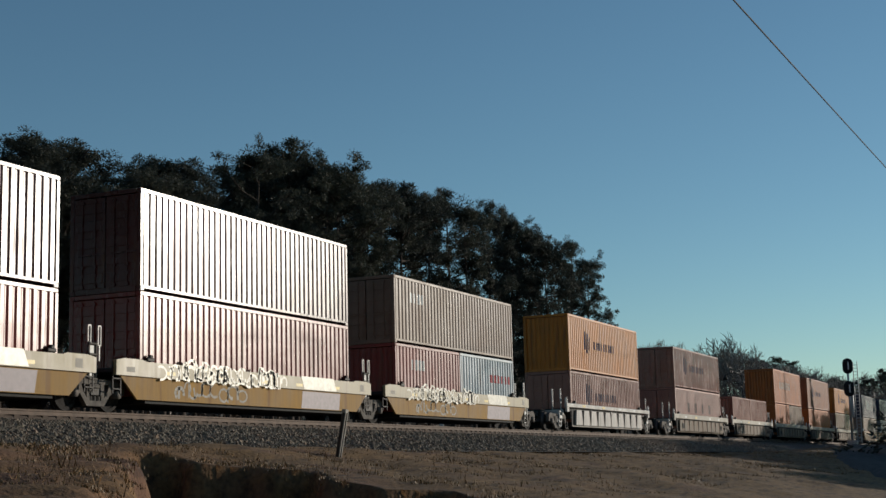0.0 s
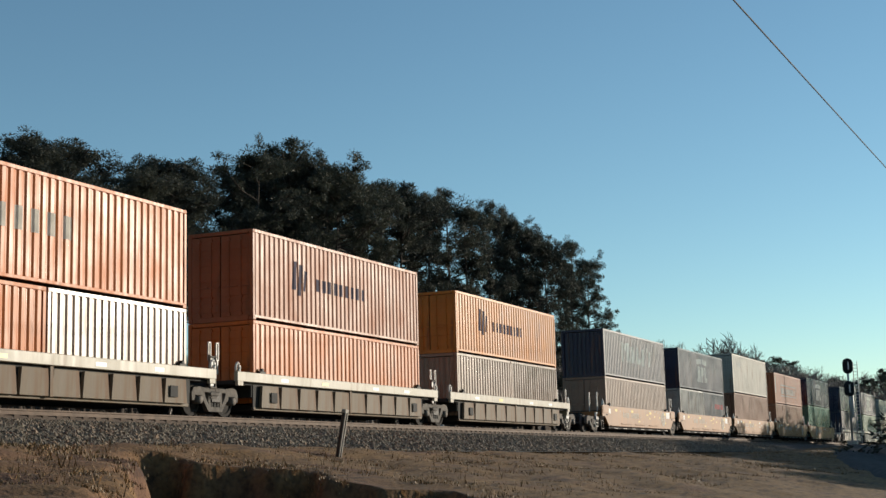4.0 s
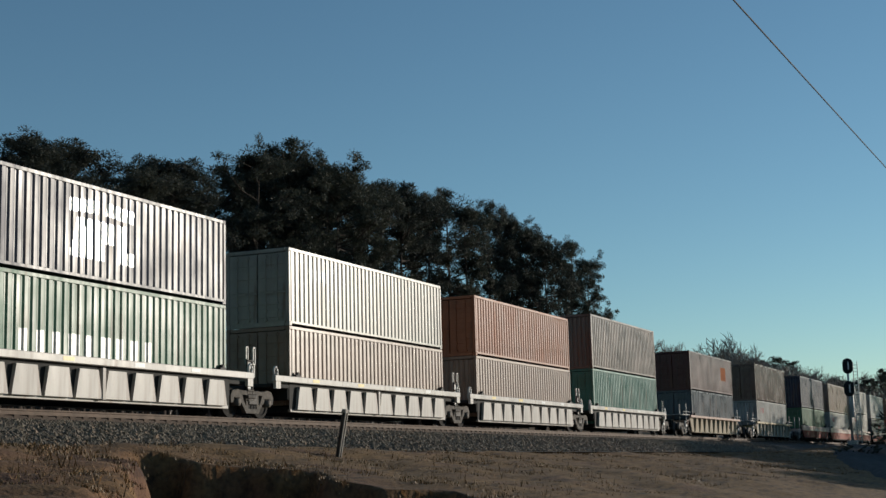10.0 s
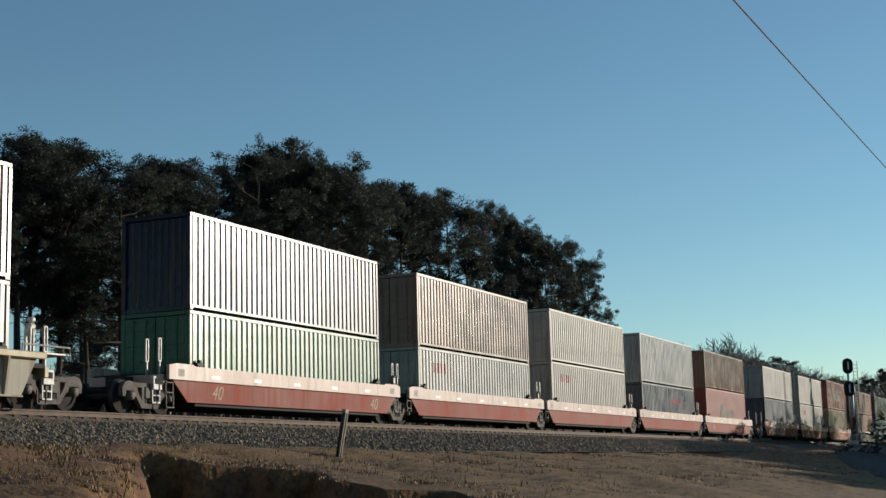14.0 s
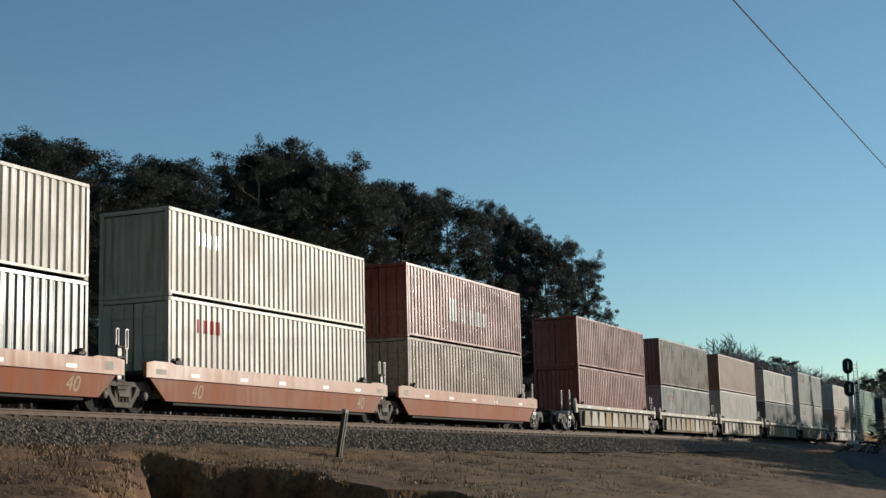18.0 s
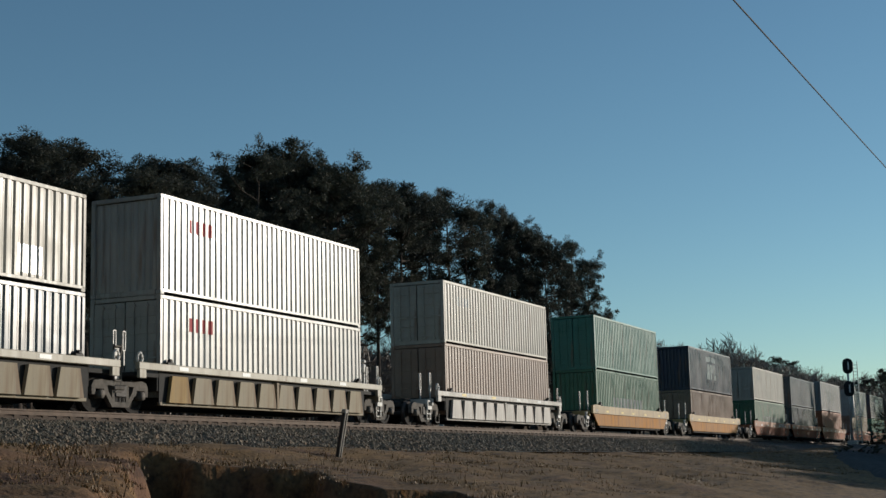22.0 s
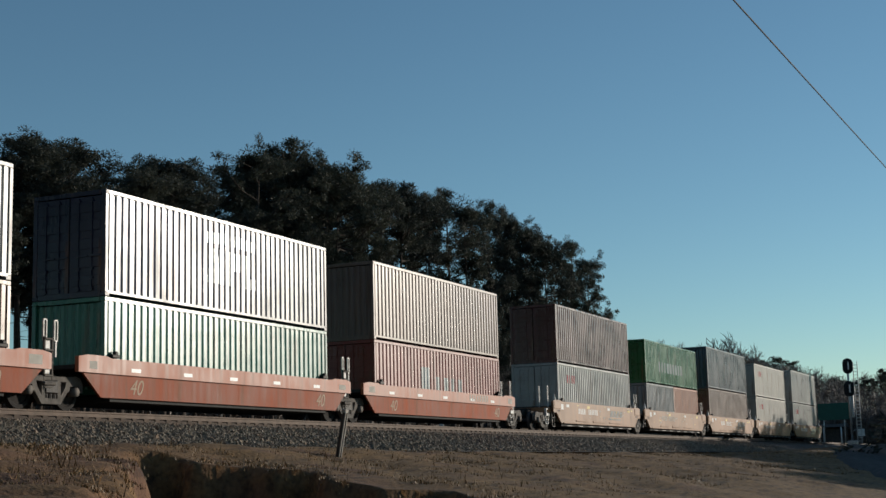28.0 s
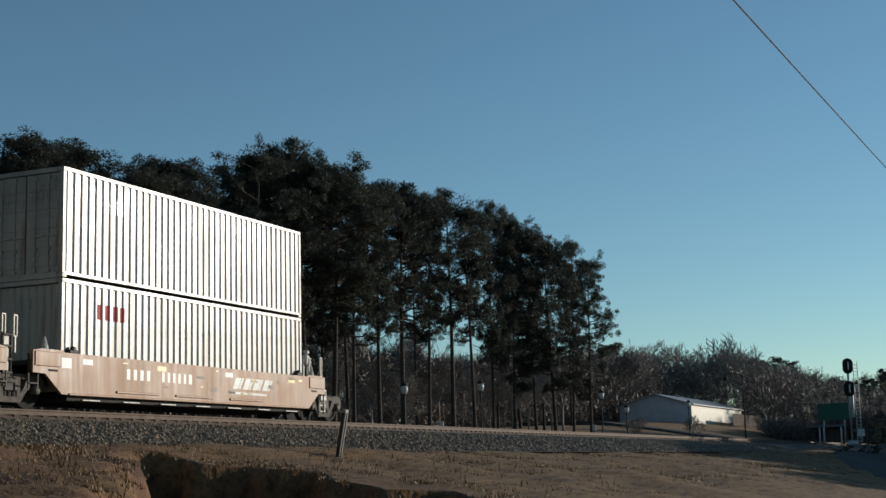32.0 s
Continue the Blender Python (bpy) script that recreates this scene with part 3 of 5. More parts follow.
def car_ends(car, hue, tall, first, gap_left, gap_right):
    """Platforms, ladders, posts, couplers and trucks at both ends of a unit."""
    up = CAR_PAINT[hue][0]
    e = LONG / 2 + OUT
    # black instead of the car's colour, to put the gap's shade into them
    plat = once(("platform", hue), lambda: mesh_of("end_platform", box_bm(1.15, 2.5, 0.12, edge=0.01), BLACK))
    head = once(("bulkhead", hue), lambda: mesh_of("bulkhead", box_bm(0.14, 2.46, 0.5, edge=0.012), BLACK))
    stub = once("stub", lambda: mesh_of("centre_sill", box_bm(1.9, 0.6, 0.42, edge=0.02), BLACK))
    post = once("post", lambda: grab_post(1.15))
    short = once("short_post", lambda: grab_post(0.95))
    ladder = once("ladder", end_ladder)
    for s in (-1, 1):
        put("end_platform", plat, car, (s * (e - 0.62), 0, tall - 0.32))
        put("bulkhead", head, car, (s * (LONG / 2 + 0.10), 0, tall - 0.5))
        put("centre_sill", stub, car, (s * (LONG / 2 + 1.0), 0, 0.86))
        put("twist_lock", once("lock", lambda: lock_block()), car, (s * (LONG / 2 - 0.35), -1.27, tall - 0.02))
        if hue in ("cream_yellow", "freight_brown", "faded_brown", "pink_red"):
            put("ladder", ladder, car, (s * (e - 0.16), -1.30, tall - 0.95))
    wide_left, wide_right = gap_left > 5, gap_right > 5
    for s, wide in ((-1, wide_left), (1, wide_right)):
        if wide:
            put("grab_post", post, car, (s * (e + 0.10), -1.15, tall - 0.45))
            put("grab_post", post, car, (s * (e + 0.10), -0.72, tall - 0.45))
            put("end_beam", once(("beam", hue), lambda: mesh_of("end_beam", box_bm(0.16, 2.5, 0.28, edge=0.015), up)), car, (s * (e + 0.06), 0, tall - 0.46))
            put("coupler", once("coupler", coupler), car, pose(s * (e + 0.12), 0, 0.83, 0, 0, 0 if s > 0 else 180))
            put("air_hose", once("hose", lambda: tube("air_hose", [(0, 0, 0.1), (0.12, 0, -0.15), (0.32, 0, -0.33), (0.55, 0, -0.28)], 0.03, BLACK, 6)), car, pose(s * (e + 0.1), -0.45, 0.75, 0, 0, 0 if s > 0 else 180))
            put("step", once("step", lambda: stirrup()), car, (s * (e - 0.18), -1.30, tall - 1.25))
            put("crossover_step", once("crossover", crossover), car, (s * (e + 0.22), -0.92, tall - 0.52))
            if s > 0:
                put("brake_stand", once("brake_stand", brake_stand), car, (e + 0.45, -0.35, tall - 0.42))
                put("brake_wheel", once("brake_wheel", brake_wheel), car, (e + 0.62, -0.35, tall + 0.62))
        elif s > 0:
            rungs = put("joint_ladder", once("joint_ladder", joint_ladder), car, (e + 0.30, -1.05, 0.42))
            for z in (0.58, 0.90, 1.20):
                put("ladder_plate", once("ladder_plate", ladder_plate), rungs, (0, 0.02, z))
            for x in (e + 0.24, e + 0.66):
                put("grab_post", short, car, (x, -0.98, tall - 0.10))
            put("articulation", once("articulation", lambda: mesh_of("articulation", box_bm(0.9, 0.55, 0.36, edge=0.05), STEEL)), car, (e + 0.42, 0, 0.85))
    reach = LONG / 2 + 1.73
    if wide_left or first:
        truck(car, -reach)
    truck(car, reach)


def grab_post(h):
    """A flat loop of bar on a stem."""
    bm = box_bm(0.055, 0.05, h * 0.45, (0, 0, h * 0.225), 0.008)
    for x in (-0.055, 0.055):
        box_bm(0.04, 0.05, h * 0.58, (x, 0, h * 0.71), 0.006, bm)
    for z in (h * 0.44, h * 0.985):
        box_bm(0.15, 0.05, 0.04, (0, 0, z), 0.006, bm)
    return mesh_of("grab_post", bm, GALV)


def crossover():
    """A pale boxed step at the corner, with a bracket back to the car and a hung stirrup."""
    bm = box_bm(0.40, 0.10, 0.07, (0, -0.22, 0.10), 0.01)
    box_bm(0.40, 0.10, 0.16, (0, -0.22, -0.16), 0.01, bm)
    for x in (-0.17, 0.17):
        box_bm(0.06, 0.10, 0.2, (x, -0.22, 0.0), 0.008, bm)
        box_bm(0.035, 0.04, 0.40, (x, -0.2, -0.42), bm=bm)
    box_bm(0.36, 0.40, 0.04, (0, 0.0, -0.10), 0.008, bm)
    for z in (-0.40, -0.60):
        box_bm(0.37, 0.05, 0.035, (0, -0.2, z), bm=bm)
    return mesh_of("crossover_step", bm, STEP_WHITE)


def joint_ladder():
    """Two stringers with pale plates between the rungs."""
    bm = box_bm(0.055, 0.06, 1.35, (-0.15, 0, 0.72), 0.01)
    box_bm(0.055, 0.06, 1.35, (0.15, 0, 0.72), 0.01, bm)
    for z in (0.12, 0.42, 0.74, 1.06, 1.34):
        box_bm(0.34, 0.05, 0.05, (0, -0.03, z), 0.008, bm)
    box_bm(0.46, 0.3, 0.10, (0, 0.05, 0.22), 0.02, bm)
    return mesh_of("joint_ladder", bm, DUSTY)


def ladder_plate():
    return mesh_of("ladder_plate", box_bm(0.20, 0.02, 0.24, edge=0.02), STEP_WHITE)


def lock_lever():
    """A pale cone-shaped lever on a foot plate."""
    v, f = [], []
    tube_data([(0, 0, 0), (0, 0, 0.06), (0, 0, 0.30), (0, 0, 0.34)], [0.10, 0.09, 0.03, 0.015], 8, v, f, True)
    return shape("lock_lever", v, f, STEP_WHITE)


def brake_stand():
    """The hand brake's upright housing at the end of a car."""
    bm = box_bm(0.07, 0.07, 1.15, (-0.14, 0, 0.55), 0.01)
    box_bm(0.07, 0.07, 1.15, (0.14, 0, 0.55), 0.01, bm)
    box_bm(0.40, 0.26, 0.16, (0, 0, 0.0), 0.03, bm)
    box_bm(0.26, 0.22, 0.34, (0, -0.02, 1.10), 0.05, bm)
    box_bm(0.18, 0.18, 0.14, (0.02, -0.04, 1.36), 0.04, bm)
    box_bm(0.62, 0.05, 0.04, (0.42, -0.02, 0.14), bm=bm)
    return mesh_of("brake_stand", bm, STEP_WHITE)


def end_ladder():
    bm = box_bm(0.035, 0.035, 0.85, (-0.17, 0, 0.42))
    box_bm(0.035, 0.035, 0.85, (0.17, 0, 0.42), bm=bm)
    for z in (0.12, 0.4, 0.68):
        box_bm(0.34, 0.03, 0.03, (0, -0.02, z), bm=bm)
    return mesh_of("ladder", bm, STEEL)


def stirrup():
    bm = box_bm(0.03, 0.04, 0.34, (-0.17, 0, 0.17))
    box_bm(0.03, 0.04, 0.34, (0.17, 0, 0.17), bm=bm)
    box_bm(0.37, 0.08, 0.03, (0, 0, 0), bm=bm)
    return mesh_of("step", bm, STEEL)


def lock_block():
    bm = box_bm(0.34, 0.16, 0.10, (0, 0, 0.05), 0.02)
    box_bm(0.16, 0.12, 0.12, (0.05, 0, 0.13), 0.03, bm)
    return mesh_of("twist_lock", bm, STEEL)


def coupler():
    bm = box_bm(0.7, 0.2, 0.2, (0.1, 0, 0), 0.02)
    box_bm(0.3, 0.36, 0.3, (0.55, 0, 0), 0.06, bm)
    return mesh_of("coupler", bm, STEEL)


def brake_wheel():
    v, f = [], []
    ring = [(0, 0.25 * math.cos(2 * math.pi * i / 14), 0.25 * math.sin(2 * math.pi * i / 14)) for i in range(15)]
    tube_data(ring, [0.018] * 15, 5, v, f)
    for i in range(3):
        w = math.pi * i / 3
        tube_data([(0, -0.25 * math.cos(w), -0.25 * math.sin(w)), (0, 0.25 * math.cos(w), 0.25 * math.sin(w))], [0.012, 0.012], 4, v, f)
    return shape("brake_wheel", v, f, STEEL)


def smooth_car(hue, first, gl, gr, extras=""):
    tall = 1.42
    sill, plate = once(("smooth", hue), lambda: smooth_sill(hue, tall))
    car = empty("well_car", Matrix(), CAR_LABEL[hue], "well car", "well cars of the train")
    for s, spin in ((-1, 0), (1, 180)):
        put("sill", sill, car, pose(0, s * 1.36, 0, 0, 0, spin))
        put("side_plate", plate, car, pose(0, s * 1.33, 0, 0, 0, spin))
    low = CAR_PAINT[hue][1]
    put("floor_beam", bar_mesh("floor_beam", LONG - 0.4, 2.5, 0.16, BLACK), car, (0, 0, 0.33))
    rng = random.Random(str((hue, first, extras)))
    for i in range(5):
        marking("reflector", car, [(-5.2 + 2.5 * i + rng.uniform(-0.3, 0.3), 1.05, 0.42, 0.1, 0)], YELLOW_MARK if "yellow" in hue else MARK, -1.422, "small pale reflector")
    for i in (-1, 1):
        marking("data_panel", car, [(i * (LONG / 2 + 0.66) - 0.2, 1.06, rng.uniform(0.24, 0.5), rng.uniform(0.12, 0.24), 0)], GHOST, -1.422, "pale data panel")
    if "40" in extras:
        for x in (-4.9, 5.3):
            put("size_mark", lettering("40", 0.58, CAR_NUMBER, 0.35), car, (x, -1.352, 0.46), "pale painted 40")
    if "row" in extras:
        marking("car_mark", car, bars(rng, 2.2, 1.06, 8, 0.2, 0.26, 0.07), GHOST, -1.422, "pale painted bar")
    if "tag" in extras:
        scrawl(car, rng, -4.2, 5.2, 1.0, 0.55, SILVER_TAG, -1.424)
        scrawl(car, rng, -4.4, 3.8, 0.5, 0.45, GHOST, -1.353)
    if "bigtag" in extras:
        scrawl(car, rng, -5.4, 6.8, 1.0, 0.5, SILVER_TAG, -1.424)
        marking("sprayed_panel", car, [(2.6, 0.98, 2.2, 0.42, -0.2)], SILVER_TAG, -1.424, "silver sprayed panel")
        marking("sprayed_panel", car, [(2.5, 0.36, 2.6, 0.56, 0.1)], MAUVE_TAG, -1.353, "mauve sprayed panel")
    car_ends(car, hue, tall, first, gl, gr)
    return car


def scrawl(car, rng, x, length, z, h, material, face):
    """Sprayed scrawl without words: looping strokes."""
    v, f = [], []
    cx = x
    while cx < x + length:
        wide, high, base = rng.uniform(0.14, 0.28), h * rng.uniform(0.7, 1.05), z + rng.uniform(-0.12, 0.04)
        thick = rng.uniform(0.025, 0.055)
        strokes = []
        a0, a1 = rng.uniform(0, 6.28), rng.choice((-1, 1)) * rng.uniform(2.6, 6.0)
        strokes.append([(cx + wide * math.cos(a0 + a1 * k / 7), base + high * (0.5 + 0.46 * math.sin(a0 + a1 * k / 7))) for k in range(8)])
        if rng.random() < 0.6:
            s = rng.uniform(-wide, wide)
            strokes.append([(cx + s, base), (cx + s + rng.uniform(-0.08, 0.12), base + high)])
        for pts in strokes:
            for (ax, az), (bx, bz) in zip(pts, pts[1:]):
                dx, dz = bx - ax, bz - az
                le = math.hypot(dx, dz) or 1
                nx, nz = -dz / le * thick, dx / le * thick
                k = len(v)
                v += [(ax - nx, face, az - nz), (bx - nx, face, bz - nz), (bx + nx, face, bz + nz), (ax + nx, face, az + nz)]
                f.append((k, k + 1, k + 2, k + 3))
        cx += wide * rng.uniform(1.5, 2.1)
    return put("sprayed_scrawl", shape("sprayed_scrawl", v, f, material), car, None, "looping sprayed strokes")


def ribbed_car(hue, first, gl, gr, extras=""):
    """A well with a top chord over boxed side plates, with tapering gaps between them."""
    heavy = "heavy" in extras
    tall = 1.36
    up, low = CAR_PAINT[hue]
    car = empty("well_car", Matrix(), CAR_LABEL[hue], "well car", "well cars of the train")
    e = LONG / 2 + OUT
    ch = 0.30 if heavy else 0.20
    chord = once(("chord", hue, heavy), lambda: mesh_of("top_chord", box_bm(2 * e - 0.1, 0.14, ch, edge=0.015), up))
    # black backing stands in for the shade inside the open-sided well
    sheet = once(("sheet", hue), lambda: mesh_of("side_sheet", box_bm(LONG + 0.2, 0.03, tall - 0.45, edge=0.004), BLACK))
    sill = once(("lowsill", hue), lambda: mesh_of("bottom_sill", box_bm(LONG + 0.1, 0.10, 0.10, edge=0.01), low))
    n = 10
    w = (LONG - 0.3) / n
    h = tall - ch - 0.34 - (0.04 if heavy else 0.07)
    coats = [low, CAR_OCHRE, CAR_PALE] if hue == "weathered_yellow" else [low]
    ribs = [once(("ribplate", hue, heavy, c.name), lambda: rib_plate(w, h, c, heavy)) for c in coats]
    patchy = random.Random(str((hue, first, extras, gl)))
    for s, spin in ((-1, 0), (1, 180)):
        put("top_chord", chord, car, pose(0, s * 1.36, tall - ch / 2, 0, 0, spin))
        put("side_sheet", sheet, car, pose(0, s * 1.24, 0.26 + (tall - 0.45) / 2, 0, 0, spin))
        put("bottom_sill", sill, car, pose(0, s * 1.21, 0.27, 0, 0, spin))
        for i in range(n):
            put("side_box", ribs[patchy.choice((0, 0, 0, 1, 2)) % len(ribs)], car, pose(-LONG / 2 + 0.15 + w * (i + 0.5), s * 1.30, 0.30, 0, 0, spin))
        put("web", bar_mesh("web", 0.13, 0.16, h + 0.08, low), car, pose(0, s * 1.33, 0.32 + h / 2, 0, 0, spin))
        for k in (-1, 1):
            put("chord_end", bar_mesh("chord_end", 0.30, 0.10, 0.42, up), car, pose(k * (e - 0.24), s * 1.37, tall - 0.22, 0, 0, spin))
            if s < 0:
                put("lift_eye", once("lift_eye", lambda: tube("lift_eye", [(0.11 * math.cos(q), 0, 0.16 * math.sin(q)) for q in [math.pi * i / 6 for i in range(13)]], 0.04, STEP_WHITE, 6)), car, (k * (e - 0.16), -1.36, tall + 0.10))
        if heavy:
            for x in (-LONG / 2 + 0.9, LONG / 2 - 0.9):
                put("jacking_hole", once("jack", lambda: mesh_of("jacking_hole", box_bm(0.36, 0.02, 0.32, edge=0.004), BLACK)), car, pose(x, s * 1.425, 0.62, 0, 0, spin))
    put("floor_beam", bar_mesh("floor_beam", LONG - 0.4, 2.4, 0.16, BLACK), car, (0, 0, 0.33))
    rng = random.Random(str((hue, first, extras)))
    for i in range(4):
        marking("reflector", car, [(-5.0 + 3.1 * i + rng.uniform(-0.5, 0.5), tall - ch * 0.75, 0.45, 0.11, 0)], YELLOW_MARK if rng.random() < 0.4 else MARK, -1.435, "small pale reflector")
    car_ends(car, hue, tall, first, gl, gr)
    return car


def rib_plate(w, h, material, heavy):
    """One boxed plate, wide at the foot, with dark tapering gaps left and right."""
    a, b = (w * 0.40, w * 0.46) if heavy else (w * 0.32, w * 0.45)
    me = prism("side_box", [(-b, 0), (b, 0), (a, h), (-a, h)], -0.085, 0.02, material)
    return me


def long_car(hue, first, gl, gr, extras=""):
    """A longer well with thin upright webs, an open platform at each end and round holes."""
    tall = 1.36
    up, low = CAR_PAINT[hue]
    car = empty("well_car", Matrix(), CAR_LABEL[hue], "well car", "well cars of the train")
    e = LONG / 2 + OUT
    chord = once(("longchord", hue), lambda: mesh_of("top_chord", box_bm(LONG + 2.3, 0.14, 0.16, edge=0.015), up))
    sheet = once(("longsheet", hue), lambda: prism("side_sheet", [(-LONG / 2 - 0.4, 0.26), (LONG / 2 + 0.4, 0.26), (LONG / 2 + 0.95, tall - 0.16), (-LONG / 2 - 0.95, tall - 0.16)], -0.02, 0.03, low))
    def taper():
        h = tall - 0.43
        me = prism("web", [(0.02, 0), (-0.05, 0), (-0.17, h), (0.02, h)], -0.035, 0.035, low)
        me.transform(pose(0, 0, 0, 0, 0, 90))
        return me
    web = once(("thinweb", hue), taper)
    flange = once(("flange", hue), lambda: mesh_of("bottom_flange", box_bm(LONG + 0.7, 0.16, 0.05, edge=0.01), low))
    for s, spin in ((-1, 0), (1, 180)):
        put("top_chord", chord, car, pose(0, s * 1.36, tall - 0.08, 0, 0, spin))
        put("side_sheet", sheet, car, pose(0, s * 1.25, 0, 0, 0, spin))
        put("bottom_flange", flange, car, pose(0, s * 1.31, 0.26, 0, 0, spin))
        for i in range(10):
            put("web", web, car, pose(-LONG / 2 + 0.2 + i * (LONG - 0.4) / 9, s * 1.27, 0.27, 0, 0, spin))
        for x in (-1.8, 4.3):
            put("round_hole", once("hole", lambda: tube("round_hole", [(0, -0.012, 0), (0, 0.012, 0)], 0.14, BLACK, 14)), car, pose(x, s * 1.28, 0.75, 0, 0, spin))
    put("floor_beam", bar_mesh("floor_beam", LONG - 0.4, 2.4, 0.16, BLACK), car, (0, 0, 0.33))
    for s in (-1, 1):
        put("walkway", once(("walkway", hue), lambda: mesh_of("walkway", box_bm(1.9, 2.3, 0.05, edge=0.01), GALV)), car, (s * (LONG / 2 + 1.4), 0, tall + 0.02))
        put("hand_rail", once("handrail", lambda: tube("hand_rail", [(-0.9, 0, 0), (-0.9, 0, 0.2), (0.9, 0, 0.2), (0.9, 0, 0)], 0.025, GALV, 6, False)), car, (s * (LONG / 2 + 1.4), -1.2, tall))
    car_ends(car, hue, tall, first, gl, gr)
    return car


def flat_car(hue, first, gl, gr, extras=""):
    """A well with one tall flat side, stepped up at the ends, and tabs along its foot."""
    tall = 1.43
    up, low = CAR_PAINT[hue]
    car = empty("well_car", Matrix(), CAR_LABEL[hue], "well car", "well cars of the train")
    e = LONG / 2 + OUT - 0.05
    def side():
        o = [(-e + 1.1, 0.36), (e - 1.1, 0.36), (e - 0.45, 0.85), (e, 0.86), (e, tall - 0.02), (e - 0.3, tall + 0.03), (e - 1.1, tall + 0.03), (e - 1.2, tall - 0.02), (-e + 1.2, tall - 0.02), (-e + 1.1, tall + 0.03), (-e + 0.3, tall + 0.03), (-e, tall - 0.02), (-e, 0.86), (-e + 0.45, 0.85)]
        return prism("side_plate", o, -0.05, 0.05, up)
    plate = once(("flat", hue), side)
    lip = once(("lip", hue), lambda: mesh_of("foot_angle", box_bm(LONG - 0.2, 0.12, 0.05, edge=0.008), up))
    tab = once(("tab", hue), lambda: mesh_of("foot_tab", box_bm(0.72, 0.10, 0.035, edge=0.008), GALV))
    for s, spin in ((-1, 0), (1, 180)):
        put("side_plate", plate, car, pose(0, s * 1.34, 0, 0, 0, spin))
        put("foot_angle", lip, car, pose(0, s * 1.37, 0.37, 0, 0, spin))
        for i in range(7 if s < 0 else 0):
            put("foot_tab", tab, car, pose(-LONG / 2 + 1.0 + i * (LONG - 2.0) / 6, s * 1.36, 0.24, 0, 0, spin))
    put("floor_beam", bar_mesh("floor_beam", LONG - 0.4, 2.5, 0.16, BLACK), car, (0, 0, 0.30))
    rng = random.Random(str((hue, first, extras)))
    for i in range(4):
        marking("reflector", car, [(-5.4 + 3.4 * i + rng.uniform(-0.3, 0.3), 1.15, 0.42, 0.14, 0)], YELLOW_MARK if "yellow" in extras or i % 2 else MARK, -1.394, "small pale reflector")
    marking("data_panel", car, [(-e + 0.95, 1.02, 0.5, 0.26, 0)], MARK, -1.394, "pale data panel")
    marking("car_mark", car, bars(rng, -3.6, 0.85, 4, 0.24, 0.28, 0.06) + bars(rng, -2.0, 0.85, 6, 0.2, 0.28, 0.06), MARK if "swoosh" in extras else GHOST, -1.394, "pale painted bar")
    if "swoosh" in extras:
        marking("emblem_bar", car, [(1.6 + 0.56 * i, 0.82, 0.34, 0.34, 0.22) for i in range(4)] + [(1.9 + 0.56 * i, 0.82, 0.14, 0.34, 0.22) for i in range(4)] + [(1.35, 0.66, 2.2, 0.07, 0.03)], EMBLEM, -1.394, "slanting pale bar")
    for x in (-3.1, -0.4, 2.4):     # stepped ledges along the foot
        put("foot_ledge", once(("ledge", hue), lambda: mesh_of("foot_ledge", box_bm(1.9, 0.05, 0.06, edge=0.01), up)), car, (x, -1.40, 0.50))
    for k in (-1, 1):      # raised plate and a lever on each end
        put("end_plate", once(("end_plate", hue), lambda: mesh_of("end_plate", box_bm(1.0, 0.03, 0.36, edge=0.012), up)), car, (k * (e - 0.56), -1.40, tall - 0.22))
        put("lock_lever", once("lock_lever", lock_lever), car, (k * (e - 0.62), -1.22, tall + 0.02))
    for x in (-e + 0.75, e - 0.75):
        put("jacking_slot", once("slot", lambda: mesh_of("jacking_slot", box_bm(0.34, 0.02, 0.05, edge=0.004), BLACK)), car, (x, -1.394, 0.94))
    for i in range(16):
        marking("stencil_mark", car, [(rng.uniform(-5.6, 5.6), rng.uniform(0.6, 1.3), rng.uniform(0.10, 0.42), rng.uniform(0.03, 0.10), rng.uniform(-0.05, 0.05))], YELLOW_MARK if rng.random() < 0.4 else GHOST, -1.394)
    if "disc yellow" in extras:
        marking("notice_panel", car, [(5.3, 0.98, 0.75, 0.36, 0)], MARK, -1.395, "white notice panel")
    if "disc" in extras:
        x = 4.6 if "left" not in extras else -3.4
        disc = put("emblem", once("disc", lambda: tube("emblem", [(0, -0.003, 0), (0, 0.003, 0)], 0.42, GHOST, 28, False)), car, (x, -1.394, 0.92), "pale round emblem")
        put("cross", once("disc_cross", lambda: disc_cross(up)), disc, (0, -0.006, 0))
    car_ends(car, hue, tall, first, gl, gr)
    return car


def disc_cross(material):
    bm = box_bm(0.035, 0.004, 0.62)
    box_bm(0.62, 0.004, 0.035, bm=bm)
    for x in (-0.16, 0.16):
        for z in (-0.16, 0.16):
            box_bm(0.10, 0.004, 0.07, (x, 0, z), bm=bm)
    return mesh_of("cross", bm, material)


CAR_LABEL = {
    "cream_yellow": "cream and yellow well car covered in sprayed graffiti", "yellow": "yellow steel well car with a cream top band",
    "pink_red": "red well car with glare painted into its pale pink top band", "red_orange": "bright red-orange steel well car",
    "faded_orange": "faded orange-red steel well car with rust", "freight_brown": "freight-brown flat-sided well car with pale markings",
    "faded_brown": "sun-faded brown flat-sided well car with pale markings",
    "silver": "silver-grey ribbed well car with tapered side boxes", "weathered_yellow": "yellowed grey ribbed well car with grime",
    "sand": "sand-coloured ribbed well car with a deep top chord", "rusty_sand": "sand-coloured long well car with a rust-red top chord", "mustard": "mustard and grey long well car with thin webs",
}
BUILD = {"smooth": smooth_car, "ribbed": ribbed_car, "long": long_car, "flat": flat_car}
